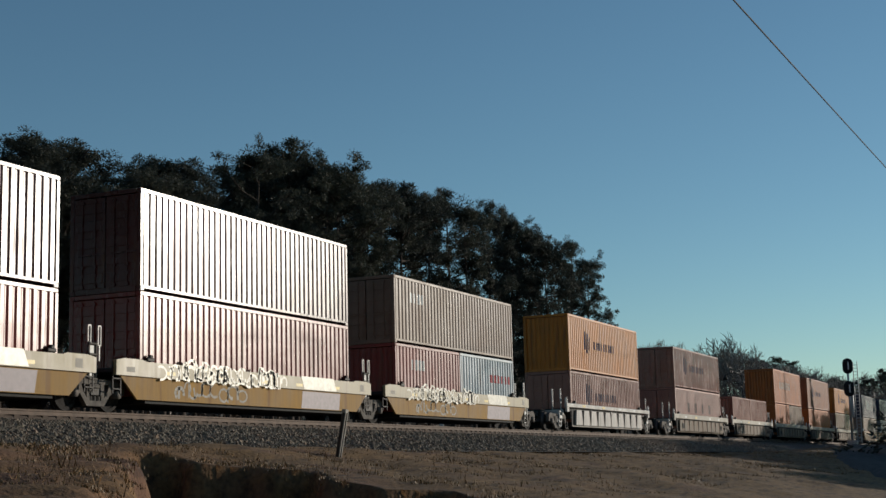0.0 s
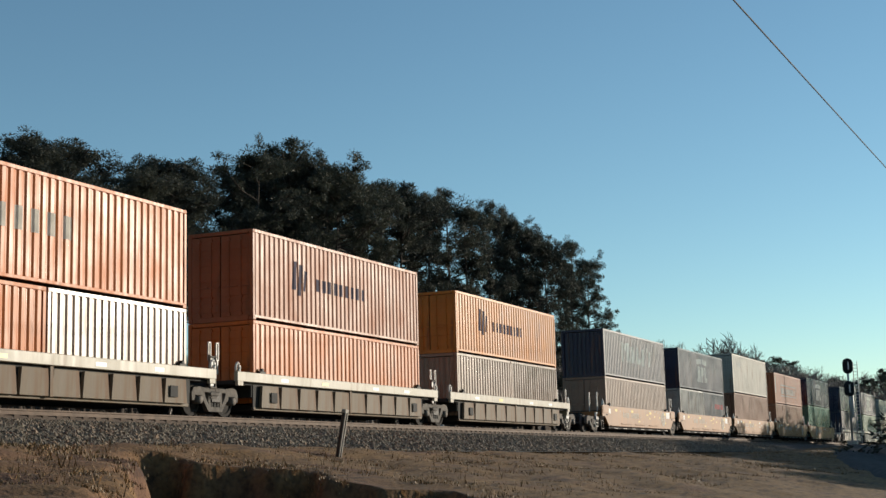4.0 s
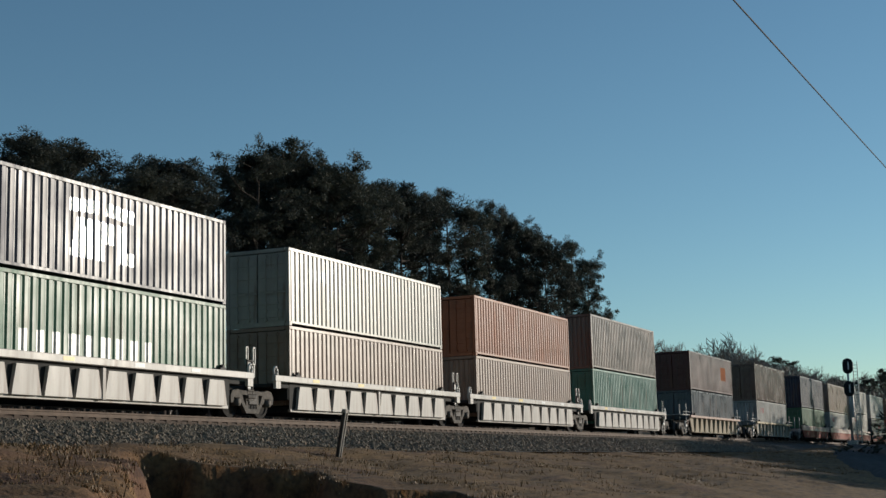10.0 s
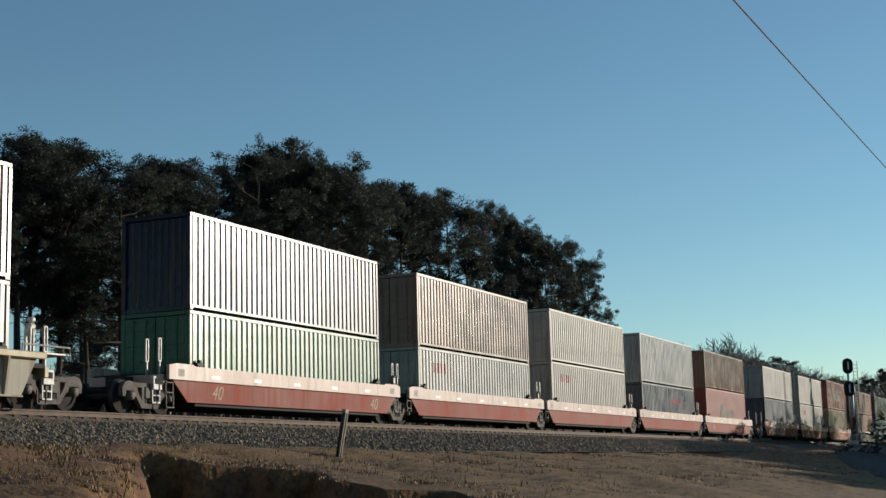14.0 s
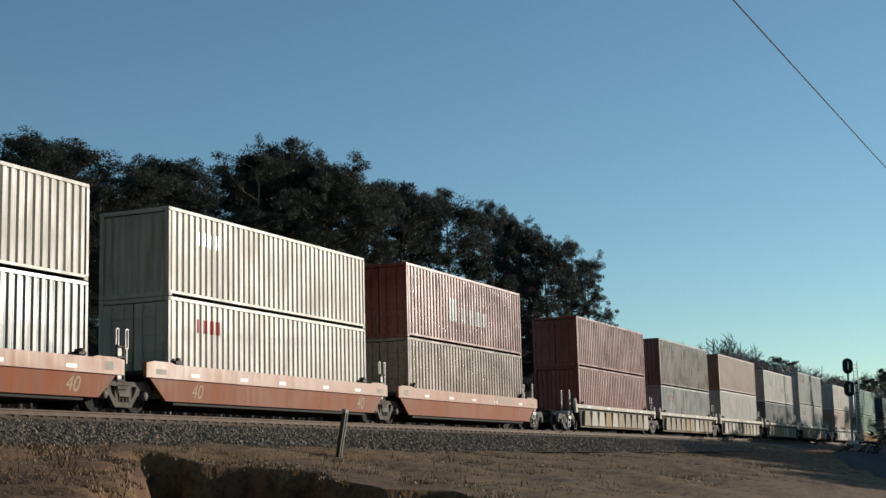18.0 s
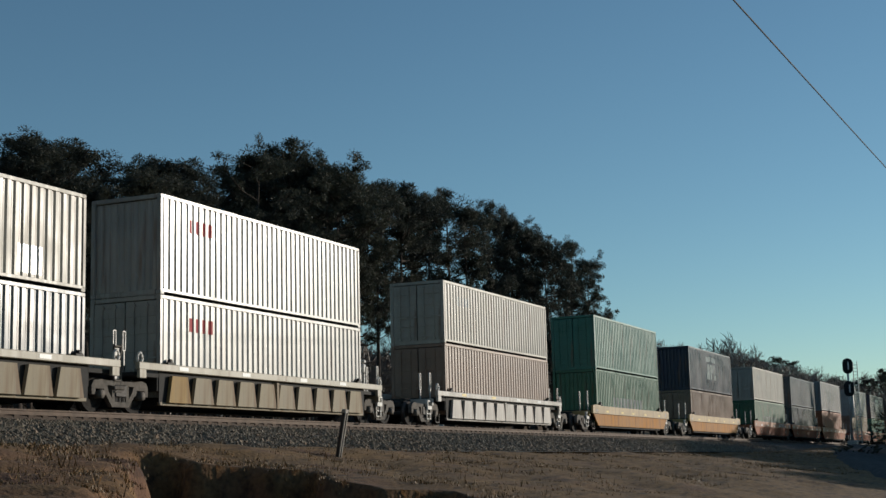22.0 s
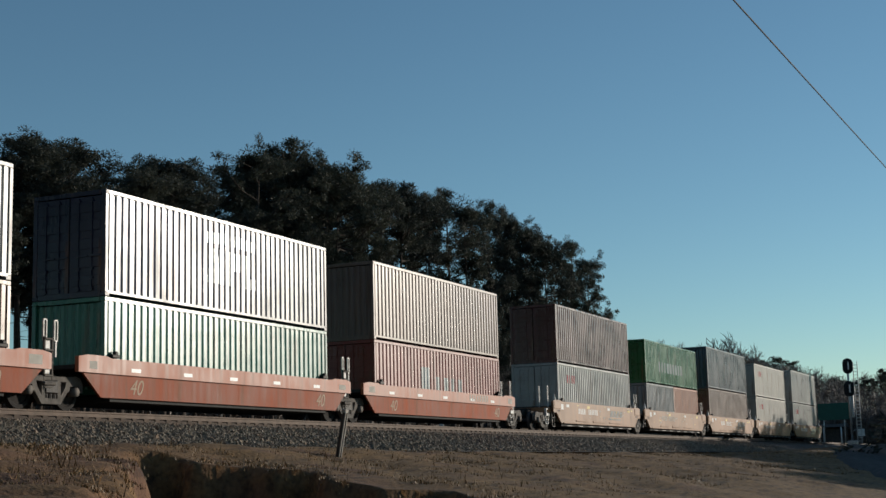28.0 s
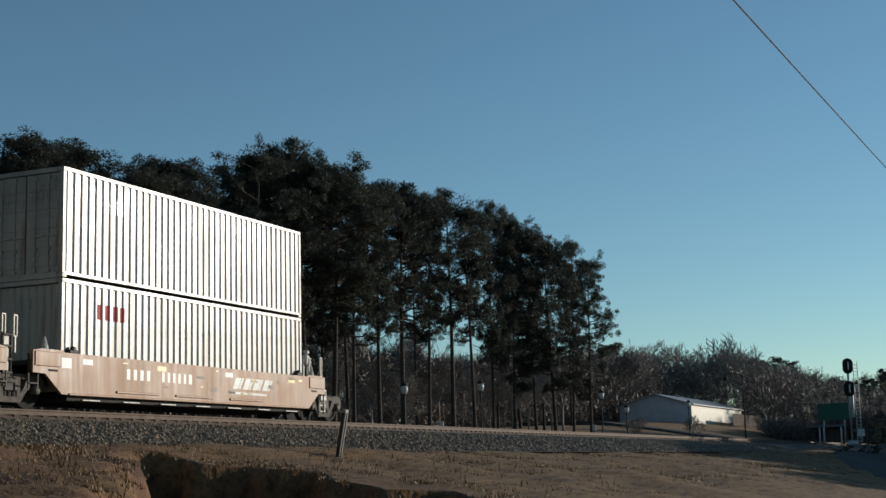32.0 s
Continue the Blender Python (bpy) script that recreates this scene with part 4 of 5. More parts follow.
HUE_WORDS = {"umber": "dull brown", "maroon": "dark maroon", "red": "red", "brown": "brown", "rust_red": "rust-red", "vermilion": "bright red", "tan": "tan", "taupe": "grey-brown", "pink": "faded pink-red", "orange": "orange", "amber": "amber-orange",
             "navy": "navy blue", "slate": "slate grey", "grey": "grey", "pale_grey": "pale grey", "cream": "cream-grey", "white": "white", "pale_blue": "pale blue", "green": "green", "teal": "teal green",
             "bright_green": "bright green", "dark": "near-black"}
EMBLEM_WORDS = (("eagle", "a white winged emblem"), ("wide", "wide white emblem bars"), ("line", "a white emblem"), ("sign", "a white sign"), ("big", "tall white blocks"), ("crest", "a dark crest"),
                ("tag", "a small corner emblem"), ("squares", "dark red squares"), ("patch", "an orange patch"), ("redrow", "a red emblem"), ("panes", "bright panels"), ("ghost", "faded lettering bars"))

# One row a unit of the train, from its head: left end of the boxes on the train's own line, car, heights (lower, upper),
# lower box or two short ones, upper box; each box a hue and an emblem.
TRAIN = [
    (0.75, "smooth", "cream_yellow", "bigtag", "SH", "brown", "taupe"),
    (16.43, "smooth", "cream_yellow", "bigtag", "SH", "red+", "maroon+"),
    (32.07, "smooth", "cream_yellow", "bigtag", "HH", "red+", "maroon+"),
    (48.03, "smooth", "cream_yellow", "bigtag", "SS", "red~/wtag|pale_blue/redrow", "umber/wtag"),
    (68.10, "ribbed", "silver", "", "SH", "pink/crest", "amber/crest"),
    (88.36, "ribbed", "sand", "heavy", "SS", "pink~/squares", "pink+/crest"),
    (104.52, "ribbed", "sand", "heavy", "S-", "pink|pink", ""),
    (120.50, "ribbed", "sand", "heavy", "SH", "orange|tan", "orange/ghost"),
    (136.34, "ribbed", "sand", "heavy", "SH", "orange", "rust_red/crest"),
    (152.25, "ribbed", "sand", "heavy", "SS", "tan|tan", "amber/crest"),
    (172.29, "flat", "freight_brown", "disc yellow", "SS", "tan~", "navy~/big"),
    (187.97, "flat", "freight_brown", "disc yellow", "SS", "pale_grey|slate/redrow", "navy/eagle"),
    (203.57, "flat", "freight_brown", "disc", "HH", "brown", "cream~/wtag"),
    (219.16, "flat", "freight_brown", "disc", "SS", "brown", "rust_red/sign"),
    (234.63, "flat", "freight_brown", "disc left", "HS", "teal+", "navy+/eagle"),
    (254.53, "ribbed", "silver", "", "HS", "navy~", "navy+"),
    (270.19, "ribbed", "silver", "", "HS", "green~/wide", "navy~/eagle"),
    (286.17, "ribbed", "silver", "", "SS", "tan", "cream/wtag"),
    (301.89, "ribbed", "silver", "", "SS", "tan~", "rust_red"),
    (317.80, "ribbed", "silver", "", "HH", "teal", "taupe"),
    (338.46, "long", "rusty_sand", "", "SS", "slate+", "maroon/patch"),
    (359.04, "long", "mustard", "", "SH", "pale_grey/tag", "taupe+"),
    (378.87, "smooth", "pink_red", "40", "SH", "green", "navy"),
    (394.48, "smooth", "pink_red", "", "SH", "pale_grey/tag", "tan"),
    (409.75, "smooth", "pink_red", "", "HS", "cream~/tag", "cream~/wtag"),
    (425.33, "smooth", "pink_red", "", "SH", "slate/redrow", "pale_grey/wtag"),
    (440.91, "smooth", "pink_red", "40", "HS", "vermilion~/line", "brown+"),
    (460.58, "smooth", "faded_orange", "tag 40", "HS", "slate", "cream~/wtag"),
    (476.36, "smooth", "faded_orange", "40", "HS", "cream~/tag", "cream~/wtag"),
    (492.10, "smooth", "faded_orange", "row", "HH", "tan+", "red+/line"),
    (512.40, "ribbed", "weathered_yellow", "", "HS", "red", "red+"),
    (528.08, "ribbed", "weathered_yellow", "", "SH", "pale_grey/tag", "taupe"),
    (543.66, "ribbed", "weathered_yellow", "", "HS", "cream~", "brown~"),
    (559.34, "ribbed", "weathered_yellow", "", "SS", "slate", "cream~/panes"),
    (574.85, "ribbed", "weathered_yellow", "", "HH", "pale_grey/tag", "pale_grey/tag"),
    (594.47, "ribbed", "silver", "", "HS", "tan~", "cream~/wtag"),
    (614.15, "smooth", "yellow", "", "HH", "green/wide", "teal"),
    (634.12, "smooth", "yellow", "", "SH", "tan", "navy/eagle"),
    (654.08, "smooth", "faded_orange", "row 40", "SS", "green~/wide", "cream~/wtag"),
    (669.71, "smooth", "faded_orange", "40", "SS", "slate", "slate"),
    (685.65, "smooth", "faded_orange", "", "SH", "rust_red", "grey~/big"),
    (705.43, "smooth", "red_orange", "row 40", "SH", "tan", "pale_grey/tag"),
    (721.27, "smooth", "red_orange", "40", "SH", "teal+", "navy/eagle"),
    (737.05, "smooth", "red_orange", "row 40", "SH", "red/line", "taupe"),
    (756.97, "flat", "faded_brown", "swoosh", "HH", "pale_grey/tag", "maroon+"),
    (772.64, "flat", "faded_brown", "", "SS", "grey|rust_red", "bright_green+/wide"),
    (788.08, "flat", "faded_brown", "swoosh", "HH", "taupe", "slate"),
    (803.60, "flat", "faded_brown", "", "HS", "cream~/tag", "cream~/tag"),
    (819.20, "flat", "faded_brown", "swoosh", "HH", "pale_grey/tag", "pale_grey/wtag"),
]


def make_box(spec, tall, length, beside, seed):
    hue, _, kind = spec.partition("/")
    words = next((w for k, w in EMBLEM_WORDS if k in kind), "weathered sides")
    size = "" if length > 7 else "short "
    box = container(hue, tall, length, f"{HUE_WORDS[hue.rstrip('~+')]} {size}container with {words} {beside}", seed % 3 != 0)
    emblems(box, kind, tall, length, seed)
    return box


def make_train():
    for i, (u, style, hue, extras, heights, lower, upper) in enumerate(TRAIN):
        gl = u - TRAIN[i - 1][0] - LONG if i else 9.0
        gr = TRAIN[i + 1][0] - u - LONG if i + 1 < len(TRAIN) else 9.0
        mid = u + LONG / 2
        car = BUILD[style](hue, i == 0, gl, gr, extras)
        MOVERS.append((car, mid, 0.0))
        low = TALL[heights[0]]
        shorts = lower.split("|")
        for k, spec in enumerate(shorts):
            if len(shorts) == 1:
                MOVERS.append((make_box(spec, low, LONG, "in a well car", 2 * i), mid, FLOOR))
            else:
                MOVERS.append((make_box(spec, low, 6.058, "in a well car", 2 * i + 7 * k), mid + (k - 0.5) * 6.13, FLOOR))
        if upper:
            MOVERS.append((make_box(upper, TALL[heights[1]], LONG, "on another container", 2 * i + 1), mid, FLOOR + low + 0.012))
    for ob, mid, z in MOVERS:
        ob.matrix_basis = pose(mid, TRACK, RAIL + z)


def motions():
    """The train runs by, from far to near, along its straight track."""
    for ob, mid, z in MOVERS:
        walk(ob, [(t, pose(mid - travelled(t), TRACK, RAIL + z)) for t in (0.0, 4.0, 8.0, 12.0, 14.0, 17.0, 20.0, 23.0, 26.0, 29.0, 32.0)])


# ---------------------------------------------------------------- ground
def step(a, b, x):
    t = np.clip((x - a) / (b - a), 0.0, 1.0)
    return t * t * (3 - 2 * t)


def ground_height(X, Y):
    """The lie of the land: a bank up to the track, a gully in it, and a park rising behind."""
    X, Y = np.asarray(X, float), np.asarray(Y, float)
    near = np.interp(Y, [-40, 2, 6, 9, 12, 16, 19.2, 20.4, 28.9, 31, 36, 60, 400], [0.0, 0.0, 0.3, 0.75, 1.2, 1.72, 2.10, 2.20, 2.40, 2.9, 3.55, 4.0, 6.0])
    far = np.hypot(X, Y)
    z = near + step(32, 62, Y) * 0.034 * np.maximum(0, far - 105) * np.exp(-np.maximum(0, far - 500) / 900)
    # the lane's embankment climbs towards the crossing on the right
    z += step(75, 115, X) * (1 - step(16.5, 20.5, Y)) * step(2, 10, Y) * 0.7
    # gully: washed out between a clay edge and a steep shaded rim
    edge = (0.735 * X - Y) / 1.241
    rim = 25.9 + 0.45 * np.sin(Y * 1.7 + 0.6) + 0.25 * np.sin(Y * 4.3) - X
    z += 0.18 * (1 - step(27, 55, X)) * step(17.5, 19.5, Y) * (1 - step(20.6, 21.5, Y))
    edge = edge + 0.22 * np.sin(Y * 2.1) + 0.12 * np.sin(Y * 5.3 + 1.0)
    z -= 3.0 * np.minimum(step(-0.35, 0.8, edge), step(-0.25, 0.55, rim)) * (1 - step(18.0, 18.9, Y)) * step(4, 8, Y)
    # washed ridges down the clay left of the gully
    z += 0.10 * np.sin((X * 0.75 + Y * 1.3) * 1.9 + np.sin(X * 0.8)) * (1 - step(-0.6, 0.1, edge)) * step(8, 12, Y) * (1 - step(17.0, 18.6, Y)) * (1 - step(26, 30, X))
    # hummocks
    z += 0.05 * np.sin(X * 0.9 + 1.3 * np.sin(Y * 0.7)) * np.sin(Y * 1.1) * (1 - step(19.0, 20.5, Y)) * step(6, 12, Y)
    return z


def make_ground():
    xs = np.concatenate([np.linspace(-1400, 10, 50), np.linspace(10.5, 60, 200), np.linspace(60.7, 160, 120), np.linspace(164, 600, 60), np.linspace(640, 2500, 20)])
    ys = np.concatenate([np.linspace(-600, 4, 22), np.linspace(4.4, 22, 88), np.linspace(22.6, 60, 50), np.linspace(62, 300, 60), np.linspace(320, 2500, 20)])
    gx, gy = np.meshgrid(xs, ys)
    gz = ground_height(gx, gy)
    rough = np.array([[noise.noise((x * 1.4, y * 1.4, 0)) * 0.05 + noise.noise((x * 0.35, y * 0.35, 5)) * 0.12 if 8 < y < 20.5 and 10 < x < 160 else 0.0 for x in xs] for y in ys])
    gz = gz + rough
    n = len(xs)
    verts = np.stack([gx.ravel(), gy.ravel(), gz.ravel()], 1).tolist()
    faces = [(j * n + i, j * n + i + 1, (j + 1) * n + i + 1, (j + 1) * n + i) for j in range(len(ys) - 1) for i in range(n - 1)]
    put("ground", shape("ground", verts, faces, GROUND, True))
    tagged(bpy.data.objects["ground"], "brown winter turf bank with bare red clay", "ground", "", "structure")


def make_track():
    # ballast bed
    prof = [(-5.1, -1.15), (-3.0, -0.55), (-1.7, -0.36), (1.7, -0.36), (3.0, -0.55), (5.1, -1.15)]
    xs = [-1000 + 20 * i for i in range(101)]
    v = [(x, TRACK + y, RAIL + z) for x in xs for y, z in prof]
    n = len(prof)
    f = [(i * n + k, (i + 1) * n + k, (i + 1) * n + k + 1, i * n + k + 1) for i in range(len(xs) - 1) for k in range(n - 1)]
    tagged(put("ballast_bed", shape("ballast_bed", v, f, STONE_BED)), "grey crushed-stone ballast bed", "ballast", "", "structure")
    # loose stones on the near slope
    rng = np.random.default_rng(4)
    count = 30000
    px = 19 + 90 * rng.random(count) ** 1.7
    py = rng.uniform(-5.0, -1.42, count)
    pz = np.interp(py, [-5.1, -3.0, -1.7, 0], [-1.15, -0.55, -0.36, -0.36])
    size = rng.uniform(0.04, 0.095, count)
    octa = np.array([(1, 0, 0), (-1, 0, 0), (0, 1, 0), (0, -1, 0), (0, 0, 0.8), (0, 0, -0.8)])
    tri = np.array([(0, 2, 4), (2, 1, 4), (1, 3, 4), (3, 0, 4), (2, 0, 5), (1, 2, 5), (3, 1, 5), (0, 3, 5)])
    wob = octa[None] * size[:, None, None] * rng.uniform(0.6, 1.25, (count, 6, 1))
    ang = rng.uniform(0, 6.28, count)
    ca, sa = np.cos(ang)[:, None], np.sin(ang)[:, None]
    P = np.stack([wob[..., 0] * ca - wob[..., 1] * sa, wob[..., 0] * sa + wob[..., 1] * ca, wob[..., 2]], -1)
    P += np.stack([px, TRACK + py, RAIL + pz + 0.012], -1)[:, None]
    F = (np.arange(count)[:, None, None] * 6 + tri[None]).reshape(-1, 3)
    me = bpy.data.meshes.new("ballast_stones")
    me.from_pydata(P.reshape(-1, 3).tolist(), [], F.tolist())
    me.materials.append(STONES)
    tagged(put("ballast_stones", me), "loose grey crushed stones beside the rails", "gravel", "", "stuff")
    crib = [(-1.38, -0.37), (-1.26, -0.20), (1.26, -0.20), (1.38, -0.37)]
    v = [(x, TRACK + y, RAIL + z) for x in xs for y, z in crib]
    f = [(i * 4 + k, (i + 1) * 4 + k, (i + 1) * 4 + k + 1, i * 4 + k + 1) for i in range(len(xs) - 1) for k in range(3)]
    tagged(put("crib_ballast", shape("crib_ballast", v, f, CRIB)), "rust-stained ballast between the ties", "ballast", "", "structure")
    # rails and ties
    track = empty("track", pose(0, TRACK, RAIL), "single railway track with rusty rails on dark ties", "track", "", "structure")
    rail = prism("rail", [(-0.07, -0.17), (0.07, -0.17), (0.07, -0.155), (0.012, -0.14), (0.012, -0.05), (0.036, -0.04), (0.036, 0.0), (-0.036, 0.0), (-0.036, -0.04), (-0.012, -0.05), (-0.012, -0.14), (-0.07, -0.155)], -1000, 1000, RUSTY)
    rail.materials.append(RAILHEAD)
    for p in rail.polygons:
        if p.normal.z > 0.9 and abs(p.center.z) < 0.01:
            p.material_index = 1
    for s in (-1, 1):
        put("rail", rail, track, pose(0, s * 0.755, 0, 0, 0, -90))
    tie = mesh_of("tie", box_bm(0.23, 2.6, 0.18, edge=0.012), TIMBER)
    for i in range(96):
        put("tie", tie, track, (12 + i * 0.52, 0, -0.262))
    far = bmesh.new()
    for i in range(414):
        box_bm(0.23, 2.6, 0.18, (12 + 96 * 0.52 + i * 0.52, 0, -0.262), bm=far)
    tagged(part("far_ties", far, TIMBER, track), kind="stuff")


def make_grass():
    rng = np.random.default_rng(7)
    count = 20000
    X = 17 + 110 * rng.random(count) ** 1.8
    Y = rng.uniform(10.0, 20.3, count)
    keep = (noise_field(X, Y) > -0.15)
    X, Y = X[keep], Y[keep]
    Z = ground_height(X, Y)
    n = len(X)
    blades = 4
    V, F = [], []
    tuft = (rng.random(n) < 0.05)[:, None]
    h = np.where(tuft, rng.uniform(0.08, 0.22, (n, blades)), rng.uniform(0.015, 0.05, (n, blades)))
    a = rng.uniform(0, 6.28, (n, blades))
    ox, oy = rng.normal(0, 0.06, (n, blades)), rng.normal(0, 0.06, (n, blades))
    wdt = 0.014
    bx, by = X[:, None] + ox, Y[:, None] + oy
    bz = np.repeat(Z[:, None], blades, 1) - 0.04
    lean = 0.6 * h
    p0 = np.stack([bx - wdt * np.sin(a), by + wdt * np.cos(a), bz], -1)
    p1 = np.stack([bx + wdt * np.sin(a), by - wdt * np.cos(a), bz], -1)
    p2 = np.stack([bx + lean * np.cos(a), by + lean * np.sin(a), bz + h + 0.04], -1)
    P = np.stack([p0, p1, p2], 2).reshape(-1, 3)
    me = bpy.data.meshes.new("dry_grass")
    me.from_pydata(P.tolist(), [], np.arange(len(P)).reshape(-1, 3).tolist())
    me.materials.append(GRASS)
    tagged(put("dry_grass", me), "short dry brown grass on the bank", "grass", "", "stuff")


def noise_field(X, Y):
    return np.array([noise.noise((x * 0.5, y * 0.5, 3)) for x, y in zip(X, Y)])


# ---------------------------------------------------------------- trees
def tuft_mesh(name, centres, radii, per, size, material, rng, flat=0.75, wide=0.22, rise=0.25):
    """Sprays of needles or twigs round the centres, as narrow slivers."""
    c = np.repeat(np.asarray(centres), per, 0)
    r = np.repeat(np.asarray(radii), per)
    n = len(c)
    d = rng.normal(size=(n, 3))
    d /= np.linalg.norm(d, axis=1)[:, None]
    pos = c + d * (r * rng.random(n) ** 0.45)[:, None] * np.array([1, 1, flat])
    out = d + rng.normal(0, 0.5, (n, 3)) + np.array([0, 0, rise])
    out /= np.linalg.norm(out, axis=1)[:, None]
    side = np.cross(out, rng.normal(size=(n, 3)))
    side /= np.linalg.norm(side, axis=1)[:, None]
    s = size * rng.uniform(0.6, 1.3, n)[:, None]
    P = np.stack([pos - out * s * 0.4 - side * s * wide, pos - out * s * 0.4 + side * s * wide, pos + out * s * 0.7], 1).reshape(-1, 3)
    me = bpy.data.meshes.new(name)
    me.from_pydata(P.tolist(), [], np.arange(len(P)).reshape(-1, 3).tolist())
    me.materials.append(material)
    return me


def pine_meshes(seed, height, bare=0.45, spread=3.2, density=1.0, near=True):
    """Trunk, limbs and crown of a tall pine."""
    rng = np.random.default_rng(seed)
    lean = rng.normal(0, 0.022, 2)
    pts, rad = [], []
    for i in range(9):
        k = i / 8
        pts.append((lean[0] * k * height + 0.12 * math.sin(3 * k + seed), lean[1] * k * height, height * 0.97 * k))
        rad.append(0.175 * (1 - k) ** 0.8 + 0.025 + (0.05 if i == 0 else 0))
    v, f = [], []
    tube_data(pts, rad, 8, v, f)
    trunk = shape("trunk", v, f, BARK, True)
    v, f = [], []
    centres, radii = [], []
    limbs = int(46 * density)
    for i in range(limbs):
        k = bare + (0.98 - bare) * (i + rng.random()) / limbs
        z = height * k
        base = Vector(np.array([np.interp(z, [p[2] for p in pts], [p[j] for p in pts]) for j in (0, 1)]).tolist() + [z])
        rel = (k - bare) / (1 - bare)
        reach = spread * (0.45 + 0.9 * math.sin(math.pi * min(1, rel * 0.72 + 0.14))) * rng.uniform(0.62, 1.1) * (1 - 0.45 * rel ** 4)
        w = rng.uniform(0, 6.28)
        up = rng.uniform(0.1, 0.6) + 0.7 * rel
        tip = base + Vector((math.cos(w) * reach, math.sin(w) * reach, reach * up * 0.6))
        mid = base.lerp(tip, 0.5) + Vector((0, 0, -0.12 * reach))
        tube_data([base, mid, tip], [0.075 * (1.2 - rel), 0.05, 0.02], 5, v, f)
        for q in range(rng.integers(6, 11) if near else rng.integers(3, 6)):
            along = rng.uniform(0.30, 1.14) ** 0.8
            fan = 0.22 + 0.32 * along
            c = base.lerp(tip, along) + Vector((rng.normal(0, fan), rng.normal(0, fan), rng.normal(0.12, 0.3)))
            if near and q < 4:     # twig that carries the tuft
                tube_data([base.lerp(tip, along * 0.8), c], [0.02, 0.01], 3, v, f)
            centres.append(tuple(c))
            radii.append(rng.uniform(0.30, 0.58) * (0.9 + 0.25 * rel) * (1.0 if near else 1.25))
    for q in range(14):
        centres.append((pts[-1][0] + rng.normal(0, 0.75), pts[-1][1] + rng.normal(0, 0.75), height - abs(rng.normal(0, 0.7))))
        radii.append(rng.uniform(0.4, 0.7))
    for i in range(10):     # dead stubs on the bare trunk
        z = height * rng.uniform(0.15, bare + 0.1)
        w = rng.uniform(0, 6.28)
        le = rng.uniform(0.5, 2.0)
        b = Vector((np.interp(z, [p[2] for p in pts], [p[0] for p in pts]), np.interp(z, [p[2] for p in pts], [p[1] for p in pts]), z))
        tube_data([b, b + Vector((math.cos(w) * le, math.sin(w) * le, rng.uniform(-0.2, 0.3)))], [0.03, 0.01], 4, v, f)
    branch = shape("limb_mass", v, f, BARK)
    crown = tuft_mesh("crown", centres, radii, 92 if near else 44, 0.19 if near else 0.36, NEEDLES, rng, 0.85, 0.20, 0.1)
    return trunk, branch, crown


PINES = {}


def pine(x, y, height, seed, label="tall pine with a bare trunk and dark ragged crown", airy=False, near=False):
    z = float(ground_height(x, y)) - 0.1
    key = seed % 8 if not airy else 8 + seed % 2
    if (key, near) not in PINES:
        PINES[key, near] = pine_meshes(11 + key, 20.0, (0.29, 0.41, 0.24, 0.35, 0.46, 0.31, 0.21, 0.39, 0.48, 0.43)[key], (3.0, 3.6, 2.7, 3.8, 2.9, 3.4, 2.6, 4.0, 2.4, 2.7)[key], 0.66 if airy else 1.0, near)
    top = empty("pine_tree", pose(x, y, z, 0, 0, 57 * seed % 360) @ Matrix.Diagonal((0.72 + 0.085 * (seed % 5), 0.72 + 0.085 * (seed % 5), (height - 1.15) / 20.0, 1)), label, "tree", "pines behind the track")
    for name, me in zip(("trunk", "limb_mass", "crown"), PINES[key, near]):
        put(name, me, top, None, "", "stuff" if name == "limb_mass" else "")
    return top


def bare_meshes(seed, height):
    """A leafless broadleaf tree: forking limbs down to fine twigs."""
    rng = random.Random(seed)
    v, f, tv, tf = [], [], [], []

    def grow(p, d, length, r, level):
        q = p + d * length
        mid = p.lerp(q, 0.5) + Vector((rng.gauss(0, 0.04), rng.gauss(0, 0.04), 0)) * length
        if level < 3:
            tube_data([p, mid, q], [r, r * 0.85, r * 0.65], 5 if level < 2 else 3, v, f)
        else:
            tube_data([p, q], [max(r, 0.035), 0.022], 3, tv, tf)
        if level < 5:
            for _ in range(4 if level < 3 else 3):
                e = (d + Vector((rng.gauss(0, 0.5), rng.gauss(0, 0.5), rng.gauss(0.12, 0.3)))).normalized()
                grow(p.lerp(q, rng.uniform(0.55, 1.0)), e, length * rng.uniform(0.55, 0.8), r * 0.55, level + 1)

    grow(Vector((0, 0, 0)), Vector((0, 0, 1)), height * 0.32, height * 0.014, 0)
    k = height / max(p[2] for p in tv)
    return shape("trunk", [Vector(p) * k for p in v], f, GREY_BARK), shape("twig_mass", [Vector(p) * k for p in tv], tf, GREY_BARK)


BARE = {}


def bare_tree(x, y, height, seed, z=None):
    z = float(ground_height(x, y)) - 0.1 if z is None else z
    key = seed % 4
    if key not in BARE:
        BARE[key] = bare_meshes(31 + key, 14.0)
    k = height / 14.0
    top = empty("bare_tree", pose(x, y, z, 0, 0, 83 * seed % 360) @ Matrix.Diagonal((k, k, k, 1)), "leafless grey-brown tree with fine twigs", "tree", "bare trees behind the park")
    for name, me in zip(("trunk", "twig_mass"), BARE[key]):
        put(name, me, top, None, "", "stuff" if name == "twig_mass" else "")


